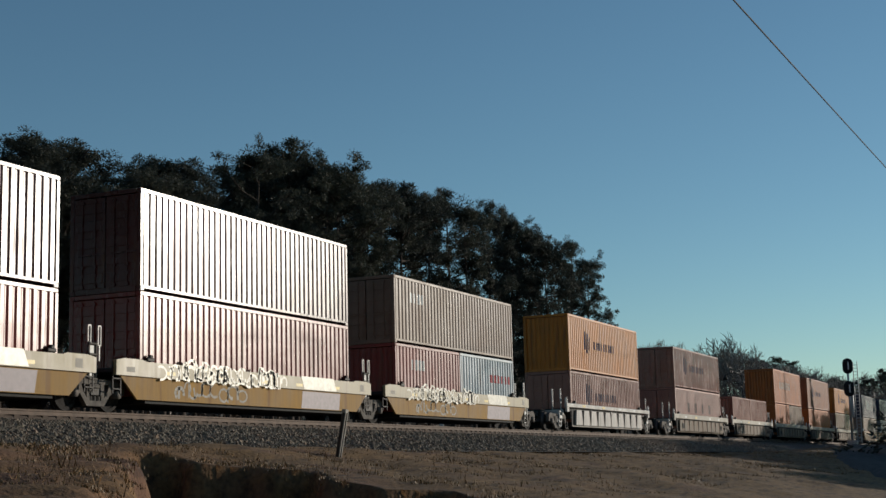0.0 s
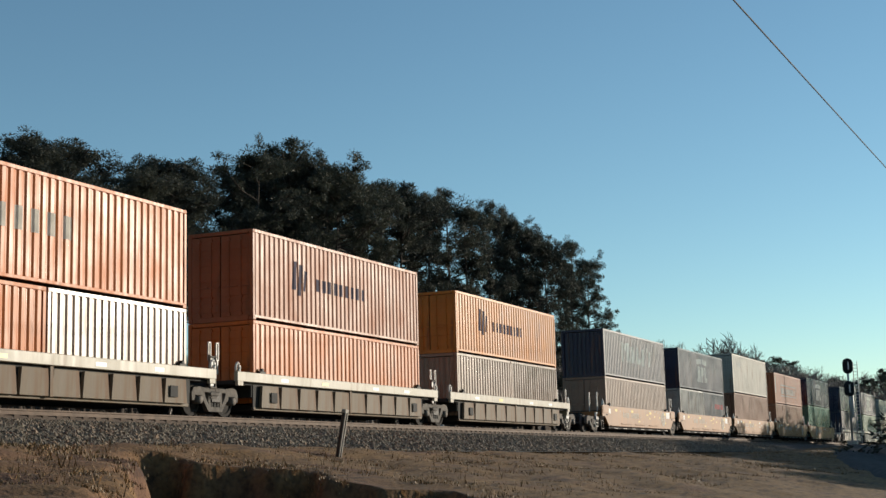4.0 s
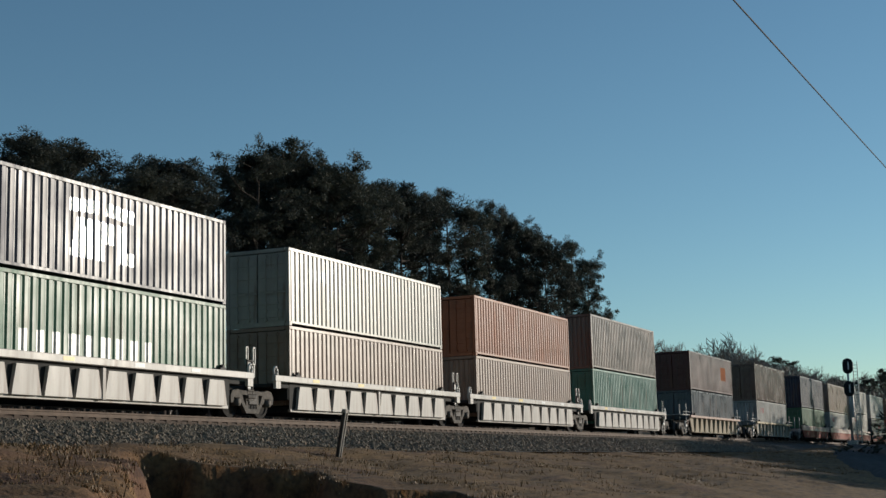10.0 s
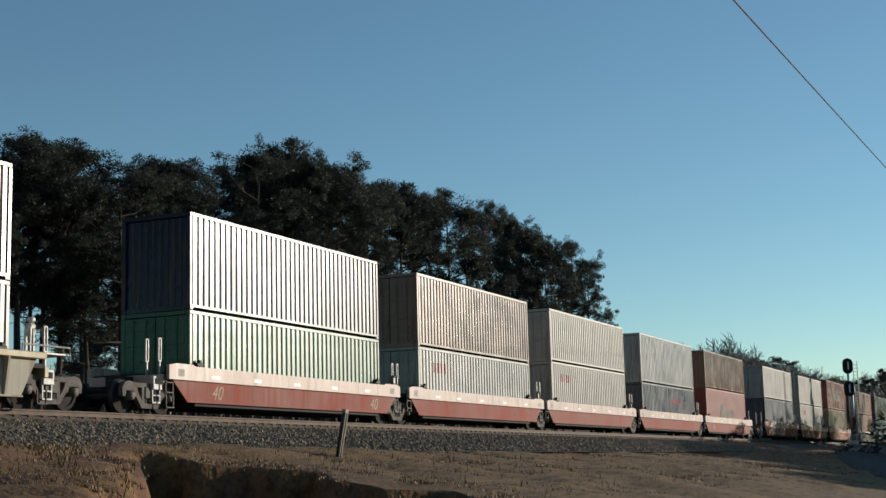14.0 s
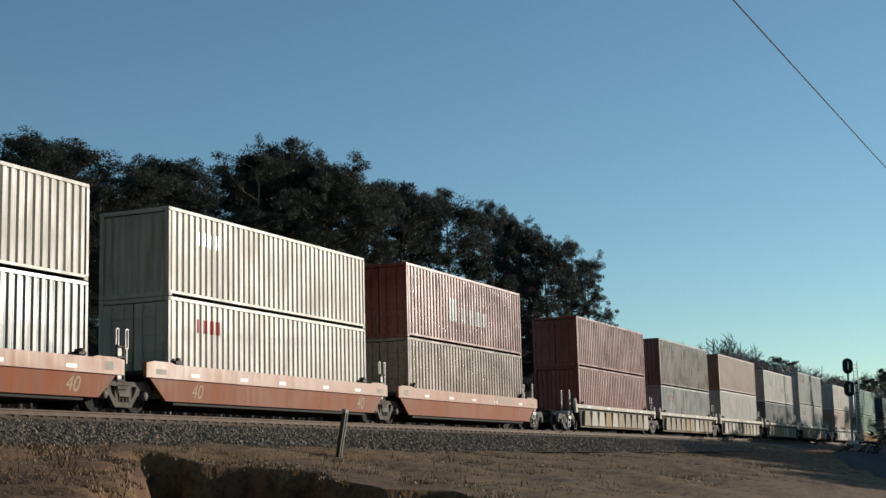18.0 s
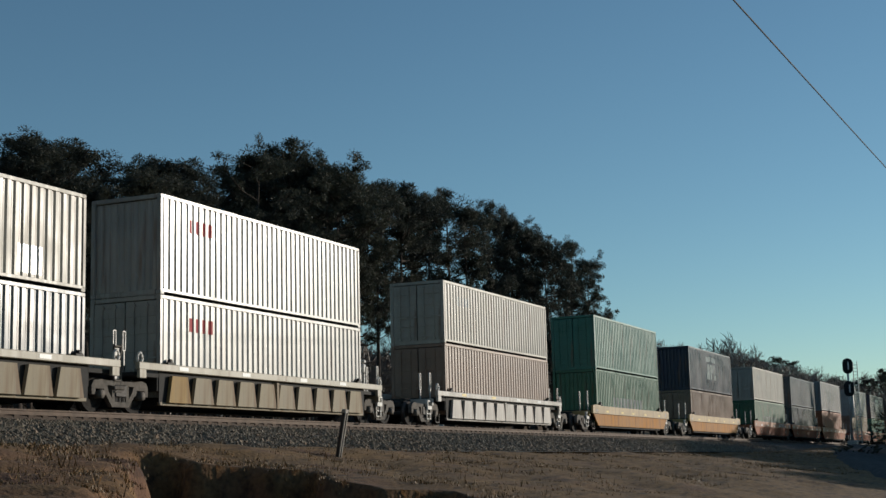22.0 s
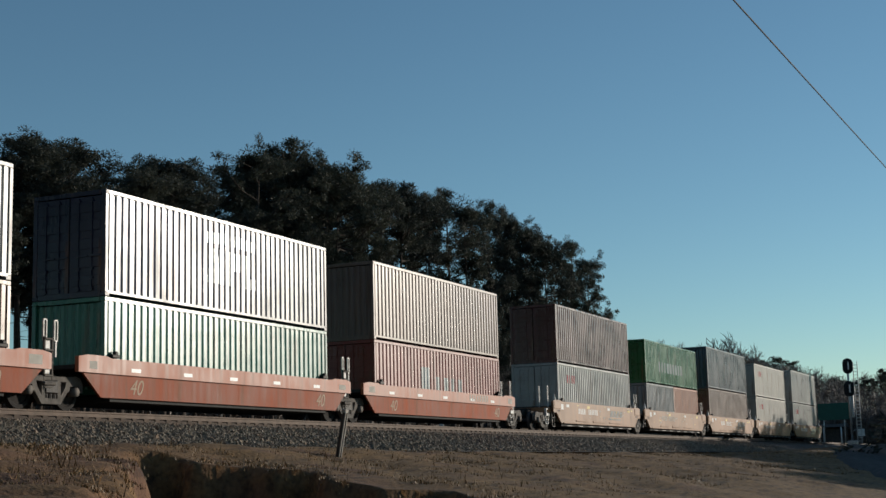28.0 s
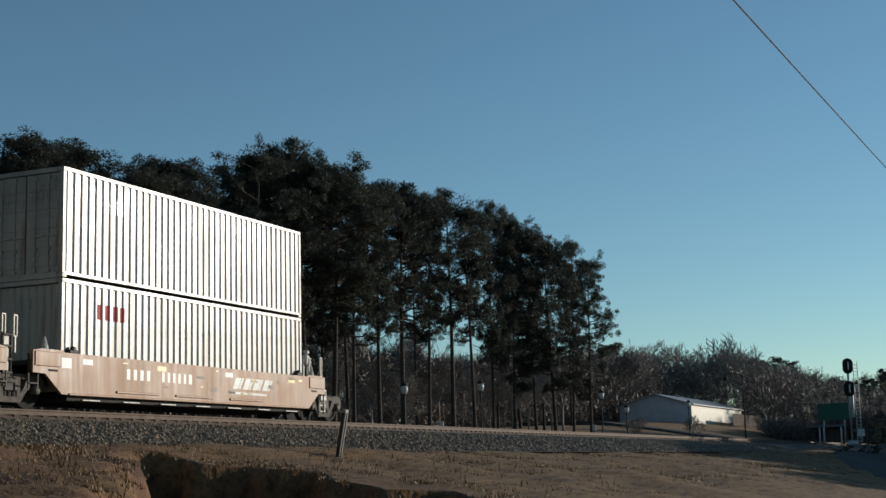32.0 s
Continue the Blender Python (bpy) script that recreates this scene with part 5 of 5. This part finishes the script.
# Row of pines along the far side of the track: where along it, how far across, how tall.
PINE_ROW = [
    (48.7, 44.6, 13.1), (52.0, 45.9, 13.6), (52.6, 45.2, 14.7), (55.1, 46.2, 15.5), (56.6, 46.3, 15.5), (56.0, 43.8, 13.1), (57.9, 43.6, 13.9), (64.7, 47.3, 16.0),
    (63.3, 44.7, 15.9), (65.0, 44.6, 15.8), (74.9, 48.0, 17.1), (73.5, 45.6, 18.3), (78.8, 47.3, 19.7), (78.4, 45.6, 19.3), (81.9, 46.4, 19.9), (81.4, 44.2, 18.6),
    (88.6, 46.4, 20.1), (94.5, 47.4, 20.1), (95.2, 45.9, 19.9), (101.9, 46.8, 20.3), (105.8, 46.5, 21.1), (103.8, 43.8, 19.7), (115.6, 46.9, 21.3), (118.9, 46.2, 20.9),
    (120.9, 44.9, 20.1), (122.3, 43.6, 19.0), (138.6, 47.4, 21.2), (138.9, 45.6, 19.5), (65.7, 59.2, 16.0), (69.7, 59.1, 18.2), (70.8, 55.9, 15.1), (76.1, 56.4, 17.0),
    (86.8, 60.8, 21.1), (79.1, 53.4, 17.6), (98.4, 61.7, 22.9), (96.4, 58.3, 22.9), (98.9, 57.1, 22.9), (99.8, 55.5, 21.8), (109.1, 57.8, 22.2), (115.4, 58.8, 22.1),
    (123.7, 60.6, 22.6), (125.1, 58.7, 23.6), (136.1, 60.6, 23.3), (143.3, 61.0, 24.0), (147.0, 59.1, 24.4), (157.0, 60.3, 23.6), (149.9, 54.8, 22.3), (175.9, 60.5, 22.1),
]
FAR_BARE = [
    (244, 79, 13.7), (229, 72, 10.8), (247, 77, 12.7), (227, 70, 12.9), (234, 71, 8.8), (239, 71, 8.7), (228, 68, 13.6), (258, 76, 13.4), (276, 80, 14.3),
    (284, 82, 16.4), (287, 81, 10.5), (272, 76, 11.8), (277, 76, 15.5), (278, 75, 9.6), (272, 73, 10.5), (268, 71, 14.9), (276, 71, 11.7), (272, 70, 11.4),
    (279, 71, 16.0), (262, 65, 10.9), (281, 69, 12.7), (284, 68, 15.0), (262, 63, 9.7), (269, 62, 11.6), (271, 62, 15.3), (271, 62, 13.0), (271, 60, 13.8),
    (263, 57, 16.5), (285, 61, 14.2), (287, 61, 14.2), (276, 58, 15.5), (314, 64, 11.5), (349, 70, 10.7), (312, 61, 12.9), (337, 67, 7.4), (309, 60, 11.2),
    (318, 59, 12.7), (351, 65, 11.3), (334, 61, 7.7), (328, 58, 12.7), (312, 55, 7.2), (323, 56, 9.2), (335, 57, 12.1), (313, 51, 10.9), (348, 56, 3.9),
    (335, 53, 11.6), (320, 50, 6.9), (345, 52, 7.6), (319, 48, 12.7), (320, 46, 9.1), (332, 47, 13.0), (338, 46, 14.6), (355, 47, 6.6), (309, 41, 7.6),
    (329, 42, 12.6), (322, 40, 10.3), (335, 40, 12.2), (355, 41, 15.7), (337, 38, 12.9), (337, 38, 10.4), (332, 36, 16.3), (343, 36, 10.9), (346, 36, 10.9),
    (319, 32, 16.7),
]
FAR_PINES = [
    (318, 64, 13.0), (330, 63, 14.3), (339, 62, 13.3), (326, 50, 11.8), (337, 48, 12.0), (322, 43, 14.0), (332, 40, 16.1), (342, 40, 17.4), (239, 73, 10.5),
    (239, 74, 14.5),
]
# Pines added past the left edge of the view to screen low skylight.
UNSEEN_LEFT_PINES = [(-75 + 7.2 * i, 36.0 + 7 * i % 4, 21.5 + 5 * i % 4) for i in range(6, 16)] + [(-48, 9, 24), (-39, 14, 25), (-31, 8, 24), (-23, 13, 26), (-16, 8, 25), (-12, 14, 24)]
# Added out of view to keep skylight off the containers' left ends.
WEST_SKY_BLOCKERS = [(-14 + 6.1 * (i % 6) + 1.7 * (i // 6), 32.5 + 5.5 * (i // 6) + 1.3 * (i % 3), 24 + 7 * i % 5) for i in range(18)] + [(-9, 20, 23), (-3.5, 17.5, 24), (2.5, 19.2, 22.5), (-6, 12, 25), (0.5, 14.5, 23.5), (7.5, 18.0, 22)]
# An arc of made-up pines behind the camera that cuts the sky's fill light.
NEAR_SKY_BLOCKERS = [(25 + r * math.cos(radians(a)), 12 + r * math.sin(radians(a)), h) for a, r, h in zip(range(190, 290, 12), (37, 43, 38, 46, 40, 44, 39, 47) * 4, (25, 23, 26, 24, 27, 23) * 5)]
SHADE_PINES = [(207, 6, 19), (212, -8, 22), (221, 1, 22), (233, 5, 22), (240, -4, 24), (252, 3, 23), (150, 1, 12), (163, -5, 14), (171, 3, 12.5), (182, 8, 11.6), (196, 2, 13.5), (205, 10, 11.0), (214, -4, 15.3), (176, -9, 15), (143, -6, 11), (228, 9, 17)]
SHRUBS = [(78, -4, 5.0), (80, -8, 5.6), (90, -3, 5.2), (91.5, -8, 6.0), (94, -13, 6.4), (92, 1.5, 5.0), (83, -2, 4.6), (85, -6, 4.6), (88, -10, 4.8), (98, -11, 6.2), (97, -7.5, 6.6), (98.5, -4, 6.2), (97.5, -0.5, 6.5), (99, 3, 6.0), (98, 6.5, 5.6), (102, 8.4, 5.4), (103, 1, 6.4), (101, -15, 6.4), (104, -19, 6.6), (112, 8.6, 5.2), (121, 9.0, 5.6), (131, 9.6, 5.8), (137, 8.6, 6.8), (143, 10.0, 6.2), (149, 9.0, 7.0), (156, 10.5, 6.4), (163, 11.0, 7.0)]


def make_trees():
    for i, (x, y, h) in enumerate(PINE_ROW):
        w = math.degrees(math.atan2(y, x))
        gap = 26.0 < w < 27.3 or 22.6 < w < 25.0 or 31.0 < w < 36.0 or 18.6 < w < 19.05
        if not (gap and y > 53 and 20 < w < 30):    # the back row opens where the sky shows through
            pine(x, y, h, (0, 2, 5, 6)[i % 4] + 40 * (i % 3) if w < 22.3 else i * 7 + i // 5, airy=gap or w > 40.2, near=True)
    for i, (x, y, h) in enumerate(FAR_PINES):
        pine(x, y, h, i * 5 + 1, "distant dark pine in the far woods")
    for i, (x, y, h) in enumerate(UNSEEN_LEFT_PINES):
        pine(x, y, h, i * 5 + 3)
    for i, (x, y, h) in enumerate(WEST_SKY_BLOCKERS):
        pine(x, y, h, i * 3 + 1, "unseen pine added beside the line to block skylight")
    for i, (x, y, h) in enumerate(NEAR_SKY_BLOCKERS):
        pine(x, y, h, i * 5 + 2, "unseen pine added behind the road to block skylight")
    for i, (x, y, h) in enumerate(SHADE_PINES):
        pine(x, y, h, i * 3 + 2, "roadside pine that shades the line")
    g = np.random.default_rng(21)
    masses = []
    for k in range(3):
        c = [(g.normal(0, 0.22), g.normal(0, 0.22), g.uniform(0.08, 0.92)) for _ in range(60)]
        masses.append(tuft_mesh("crown", [(x * (1.1 - z * 0.7) * 6, y * (1.1 - z * 0.7) * 6, z * 6) for x, y, z in c], [g.uniform(0.5, 0.9) for _ in c], 70, 0.3, NEEDLES, g))
    stem = tube("trunk", [(0, 0, 0), (0, 0, 2.2), (0.1, 0, 5.0)], [0.12, 0.09, 0.03], BARK, 7)
    for i, (x, y, h) in enumerate(SHRUBS):
        s = empty("roadside_shrub", pose(x, y, float(ground_height(x, y)) - 0.05, 0, 0, 70 * i) @ Matrix.Diagonal((1.9, 1.9, h / 5.0, 1)), "dense evergreen shrub beside the road", "shrub", "roadside shrubs")
        put("trunk", stem, s)
        put("crown", masses[i % 3], s)
    rng = random.Random(5)
    for i, (x, y, h) in enumerate(FAR_BARE):
        bare_tree(x, y, h, i)
    for i in range(46):     # leafless saplings under the pines
        bare_tree(rng.uniform(75, 150), rng.uniform(48, 72), rng.uniform(4.5, 9.0), i + 3)
    # brush at the foot of the woods, too fine to count
    g = np.random.default_rng(9)
    c, r = [], []
    for i in range(4400):   # behind the pines, thinner where the sky shows through
        x = g.uniform(30, 250)
        y = g.uniform(62, 84) + 0.02 * x
        w = math.degrees(math.atan2(y, x))
        tall = (4.5 if w > 30.0 else 8.5) if 25.9 < w < 27.4 or 22.3 < w < 25.0 or w > 30.0 else 11.0
        c.append((x, y, float(ground_height(x, y)) + tall * g.random() ** 0.8))
        r.append(g.uniform(0.8, 1.9))
    for i in range(2000):   # far edge of the park
        w, far = radians(g.uniform(4.5, 20.5)), g.uniform(262, 320)
        x, y = far * math.cos(w), far * math.sin(w)
        c.append((x, y, float(ground_height(x, y)) + 10.0 * g.random() ** 1.4))
        r.append(g.uniform(1.0, 2.4))
    for i in range(700):    # thicket beyond the crossing
        w, far = radians(g.uniform(4.6, 11.4)), g.uniform(221, 238)
        x, y = far * math.cos(w), far * math.sin(w)
        c.append((x, y, float(ground_height(x, y)) + (6.5 if w < 0.163 else 2.3) * g.random() ** 1.2))
        r.append(g.uniform(0.9, 1.8))
    tagged(put("woodland_brush", tuft_mesh("woodland_brush", c, r, 50, 1.1, DRY_LEAF, g, 0.8, 0.05, 0.7)), "brown leafless undergrowth at the wood's edge", "brush", "", "stuff")


# ---------------------------------------------------------------- park and roadside
def lamp_post(x, y, height):
    z = float(ground_height(x, y))
    top = empty("park_lamp", pose(x, y, z), "black iron park lamp with a frosted globe", "street lamp", "park lamps")
    v, f = [], []
    tube_data([(0, 0, 0), (0, 0, 0.25), (0, 0, 0.3), (0, 0, 0.7), (0, 0, 0.75), (0, 0, height - 0.7)], [0.17, 0.17, 0.11, 0.10, 0.06, 0.045], 10, v, f, True)
    put("pole", shape("pole", v, f, LAMP_IRON, True), top)
    put("cap", tube("cap", [(0, 0, height - 0.12), (0, 0, height - 0.04), (0, 0, height + 0.10), (0, 0, height + 0.2)], [0.25, 0.24, 0.07, 0.02], LAMP_IRON, 12), top)
    put("globe", tube("globe", [(0, 0, height - 0.66), (0, 0, height - 0.55), (0, 0, height - 0.35), (0, 0, height - 0.13)], [0.10, 0.19, 0.24, 0.21], GLOBE, 12), top)
    put("collar", tube("collar", [(0, 0, height - 0.74), (0, 0, height - 0.64)], [0.09, 0.13], LAMP_IRON, 10), top)


def make_park():
    for x, y, h in ((81.2, 39, 3.4), (93.8, 39, 4.1), (121.8, 39, 4.4), (129.3, 39, 3.3), (152.5, 39, 4.4), (212, 39, 4.3)):
        lamp_post(x, y, h)
    # gooseneck street lamp
    gx, gy = 180.5, 39.0
    z = float(ground_height(gx, gy))
    lamp = empty("street_lamp", pose(gx, gy, z), "tall dark street lamp with a curved arm", "street lamp")
    put("pole", tube("pole", [(0, 0, 0), (0, 0, 3), (0, 0, 8.6)], [0.12, 0.09, 0.06], LAMP_IRON, 10), lamp)
    put("arm", tube("arm", [(0, 0, 8.3), (-0.1, 0.6, 8.75), (-0.2, 1.4, 8.85), (-0.3, 2.1, 8.6)], 0.045, LAMP_IRON, 6), lamp)
    put("shade", tube("shade", [(-0.3, 2.1, 8.65), (-0.3, 2.1, 8.45), (-0.3, 2.1, 8.0)], [0.07, 0.14, 0.36], LAMP_IRON, 12), lamp)
    # saplings with stakes
    for i, (x, y, h) in enumerate(((128, 38, 2.4), (133, 40, 2.4), (140, 41, 2.6), (166, 42, 3.0), (172, 44, 3.0), (160, 40, 2.8))):
        bare_tree(x, y, h, i + 1)
    # small white notice posts
    for x, y in ((124, 40.5), (98, 44)):
        z = float(ground_height(x, y))
        n = empty("notice_post", pose(x, y, z), "small white notice on a dark post", "sign")
        put("post", tube("post", [(0, 0, 0), (0, 0, 1.6)], 0.05, LAMP_IRON, 8), n)
        put("plate", mesh_of("plate", box_bm(0.05, 0.34, 0.5, (-0.06, 0, 1.2), 0.01), MARK), n)


def make_shed():
    x0, y0, x1, y1 = 218.5, 55.5, 254.0, 67.0
    z0 = 6.0
    eave, ridge = 10.75, 12.4
    shed = empty("metal_shed", pose(x0, y0, z0), "long pale metal shed with a low gabled roof", "shed")
    w, le = y1 - y0, x1 - x0
    e, r = eave - z0, ridge - z0
    put("gable_wall", prism("gable_wall", [(0, 0), (w, 0), (w, e), (w / 2, r), (0, e)], -0.1, 0.1, SHED_WALL), shed, pose(0.1, 0, 0, 0, 0, 90))
    put("gable_wall", prism("gable_wall", [(0, 0), (w, 0), (w, e), (w / 2, r), (0, e)], -0.1, 0.1, SHED_WALL), shed, pose(le, 0, 0, 0, 0, 90))
    panel = mesh_of("siding_panel", box_bm(le / 24 - 0.03, 0.12, e, (0, 0, e / 2), 0.02), SHED_SIDE)
    for y in (0.0, w):
        for i in range(24):
            put("siding_panel", panel, shed, (le * (i + 0.5) / 24, y, 0))
    for s in (0, 1):
        pts = [(-0.5, -0.5, e - 0.15), (le + 0.5, -0.5, e - 0.15), (le + 0.5, w / 2, r + 0.05), (-0.5, w / 2, r + 0.05)]
        if s:
            pts = [(a, w - b, c) for a, b, c in pts]
        v = pts + [(a, b, c + 0.12) for a, b, c in pts]
        put("roof", shape("roof", v, [(3, 2, 1, 0), (4, 5, 6, 7), (0, 1, 5, 4), (1, 2, 6, 5), (2, 3, 7, 6), (3, 0, 4, 7)], SHED_ROOF), shed)
    for i in range(4):
        d = put("door", mesh_of("door", box_bm(1.1, 0.1, 2.1, (0, 0, 1.05), 0.02), SHED_WALL), shed, (4 + i * 8.2, -0.09, 0.5))
        put("door_handle", mesh_of("door_handle", box_bm(0.12, 0.05, 0.04, (0.4, -0.06, 1.0), 0.01), LAMP_IRON), d)
    # low fence before the shed's far end
    fence = empty("board_fence", pose(232, 52.0, float(ground_height(240, 52))), "low dark board fence beside the shed", "fence")
    board = mesh_of("board", box_bm(0.28, 0.04, 2.0, (0, 0, 1.0), 0.01), TIMBER)
    for i in range(64):
        put("board", board, fence, (i * 0.3, -i * 0.01, 0))


def make_cottage():
    """A small outbuilding by the crossing, with a porch."""
    x0, y0, z0 = 215.0, 32.2, 3.7
    house = empty("outbuilding", pose(x0, y0, z0), "small dark outbuilding with white porch posts", "building")
    put("wall", mesh_of("wall", box_bm(4.0, 4.6, 2.5, (2.6, 2.3, 1.25), 0.03), POST_WOOD), house)
    v = [(-0.3, -0.3, 2.6), (-0.3, 4.9, 2.6), (5.0, 4.9, 2.6), (5.0, -0.3, 2.6), (2.4, -0.3, 3.1), (2.4, 4.9, 3.1)]
    put("roof", shape("roof", v, [(0, 4, 5, 1), (3, 2, 5, 4), (0, 3, 4), (1, 5, 2), (0, 1, 2, 3)], POST_WOOD), house)
    for y in (0.2, 2.7, 3.3):
        put("porch_post", tube("porch_post", [(-0.1, y, 0), (-0.1, y, 2.6)], 0.10, MARK, 8), house)
    put("door", mesh_of("door", box_bm(0.08, 0.95, 2.05, (0.57, 0.9, 1.03), 0.01), POST_WOOD), house)
    put("window", mesh_of("window", box_bm(0.08, 0.9, 1.1, (0.57, 3.6, 1.5), 0.01), LAMP_IRON), house)
    sign = empty("notice_board", pose(205, 28.2, 3.3), "small white notice board by the crossing", "sign")
    put("plate", mesh_of("plate", box_bm(0.06, 0.9, 1.0, (0, 0, 1.9), 0.02), MARK), sign)
    for y in (-0.4, 0.4):
        put("post", tube("post", [(0.06, y, 0), (0.06, y, 2.3)], 0.05, LAMP_IRON, 8), sign)


def make_signal():
    sx, sy = 142.6, 20.5
    z = 3.0
    sig = empty("railway_signal", pose(sx, sy, z), "two-head railway signal on a silver ladder mast", "signal")
    put("mast", tube("mast", [(0, 0, 0), (0, 0, 8.2)], 0.11, MAST, 10), sig)
    put("base", mesh_of("base", box_bm(0.9, 0.9, 0.5, (0, 0, 0.1), 0.05), MAST), sig)
    ladder = bmesh.new()
    for y in (-0.2, 0.2):
        box_bm(0.07, 0.07, 8.0, (0.5, y - 0.65, 4.0), bm=ladder)
    for i in range(24):
        box_bm(0.04, 0.4, 0.05, (0.5, -0.65, 0.3 + i * 0.32), bm=ladder)
    part("ladder", ladder, MAST, sig)
    put("case", mesh_of("case", box_bm(0.5, 0.4, 2.6, (0.45, -0.1, 3.9), 0.03), MAST), sig)
    for h in (7.55, 5.35):
        plate = put("target", prism("target", [(0.48 * math.cos(t), 0.46 * math.sin(t) + (0.30 if math.sin(t) > 0 else -0.30)) for t in [2 * math.pi * (i + 0.5) / 24 for i in range(24)]], -0.03, 0.03, LAMP_IRON), sig, pose(-0.25, -0.05, h, 0, 0, -80), "black oval signal target")
        put("hood_edge", mesh_of("hood_edge", box_bm(0.12, 0.05, 0.75, (0.05, -0.37, 0), 0.02), MARK), plate, None, "pale strip of the lamp hoods")
        for k in (-0.38, 0.0, 0.38):
            put("lens_hood", tube("lens_hood", [(0, -0.03, k), (0, -0.34, k)], [0.14, 0.14], LAMP_IRON, 10), plate)
        put("bracket", mesh_of("bracket", box_bm(0.3, 0.1, 0.1, (-0.1, 0, h), 0.01), MAST), sig)
    for h in (1.2, 3.2, 5.2, 7.2):
        put("brace", tube("brace", [(0, 0, h), (0.5, -0.5, h + 0.3)], 0.03, MAST, 6), sig)
    # green road sign past the crossing
    g = empty("road_sign", pose(201, 31.2, 3.0), "green road sign on two posts", "sign")
    put("board", mesh_of("board", box_bm(0.08, 4.5, 2.3, (0, 0, 5.1), 0.03), SIGN_GREEN), g, pose(0, 0, 0, 0, 0, -15))
    for y in (-1.5, 1.5):
        put("post", tube("post", [(0.1, y, 0), (0.1, y, 6.2)], 0.07, MAST, 8), g, pose(0, 0, 0, 0, 0, -15))


def make_roadside():
    # leaning marker post on the bank
    p = empty("marker_post", pose(33.9, 18.35, 1.70, 8.5, 4.5, 0), "weathered leaning marker post on the bank", "post")
    put("shaft", mesh_of("shaft", box_bm(0.16, 0.10, 1.55, (0, 0, 0.775), 0.012), POST_WOOD), p)
    put("face_board", mesh_of("face_board", box_bm(0.035, 0.02, 1.36, (0.055, -0.062, 0.84), 0.004), POST_WHITE), p)
    put("face_board", mesh_of("face_board", box_bm(0.03, 0.02, 1.36, (-0.06, -0.062, 0.84), 0.004), POST_WHITE), p)
    put("cap", mesh_of("cap", box_bm(0.18, 0.13, 0.10, (0, 0, 1.54), 0.012), POST_WHITE), p)
    # level crossing road
    v, f = [], []
    ys = [-60, 0, 12, 19, 21.5, 23, 26.5, 28, 34, 60, 120]
    for y in ys:
        zz = RAIL - 0.03 if 22 < y < 27 else float(ground_height(200, y)) + 0.06
        zz = max(zz, 3.1) if 18 < y < 40 else zz
        v += [(176 + 0.15 * y, y, zz), (188 + 0.15 * y, y, zz), (176 + 0.15 * y, y, zz - 0.5), (188 + 0.15 * y, y, zz - 0.5)]
    for i in range(len(ys) - 1):
        k = 4 * i
        f += [(k, k + 1, k + 5, k + 4), (k + 2, k, k + 4, k + 6), (k + 1, k + 3, k + 7, k + 5)]
    tagged(put("road", shape("road", v, f, ASPHALT)), "dark asphalt road over the level crossing", "road", "", "structure")
    # lane that bends away from the crossing towards the near side
    edge = [(176, 15.5), (140, 17.0), (112, 17.0), (97, 15.6), (84, 13.2), (73, 10.2), (62, 7.0), (52, 3.6), (42, -0.6), (34, -5.5), (22, -14), (8, -26)]
    left = []
    for (ax, ay), (bx, by) in zip(edge, edge[1:]):
        left += [(ax + (bx - ax) * i / 8, ay + (by - ay) * i / 8) for i in range(8)]
    v, f = [], []
    for i, (x, y) in enumerate(left):
        ex, ey = (Vector(left[min(i + 1, len(left) - 1)]) - Vector(left[max(i - 1, 0)])).normalized()
        for k in range(9):
            px, py = x - ey * k * 0.95, y + ex * k * 0.95
            z = float(ground_height(px, py)) + (0.26 if 0 < k < 8 else -0.2) + 0.02 * (4 - abs(k - 4))
            v.append((px, py, z))
    f = [(i * 9 + k, i * 9 + k + 1, (i + 1) * 9 + k + 1, (i + 1) * 9 + k) for i in range(len(left) - 1) for k in range(8)]
    tagged(put("lane", shape("lane", v, f, ASPHALT, True)), "dark asphalt lane bending round the bank", "road", "", "structure")
    # overhead wire and its poles beyond the view
    a, b = Vector((-22.0, 5.0, 7.645)), Vector((150.0, 5.0, 15.95))
    pts = [a.lerp(b, i / 24) - Vector((0, 0, 1.0 * (i / 24) * (1 - i / 24))) for i in range(25)]
    wire = empty("overhead_wire", Matrix(), "black overhead cable slung along the road", "cable")
    put("strand", tube("strand", pts, 0.016, BLACK, 6), wire)
    for q in (a, b):
        g = float(ground_height(q.x, q.y))
        pole = empty("utility_pole", pose(q.x, q.y - 0.16, g), "brown wooden utility pole", "pole")
        put("shaft", tube("shaft", [(0, 0, 0), (0, 0, q.z - g + 0.6)], [0.16, 0.11], POST_WOOD, 10), pole)
        put("crossarm", mesh_of("crossarm", box_bm(0.12, 1.6, 0.12, (0, 0, q.z - g + 0.2), 0.01), POST_WOOD), pole)


make_ground()
make_park()
make_shed()
make_cottage()
make_signal()
make_roadside()
make_trees()
make_train()
make_track()
make_grass()
motions()
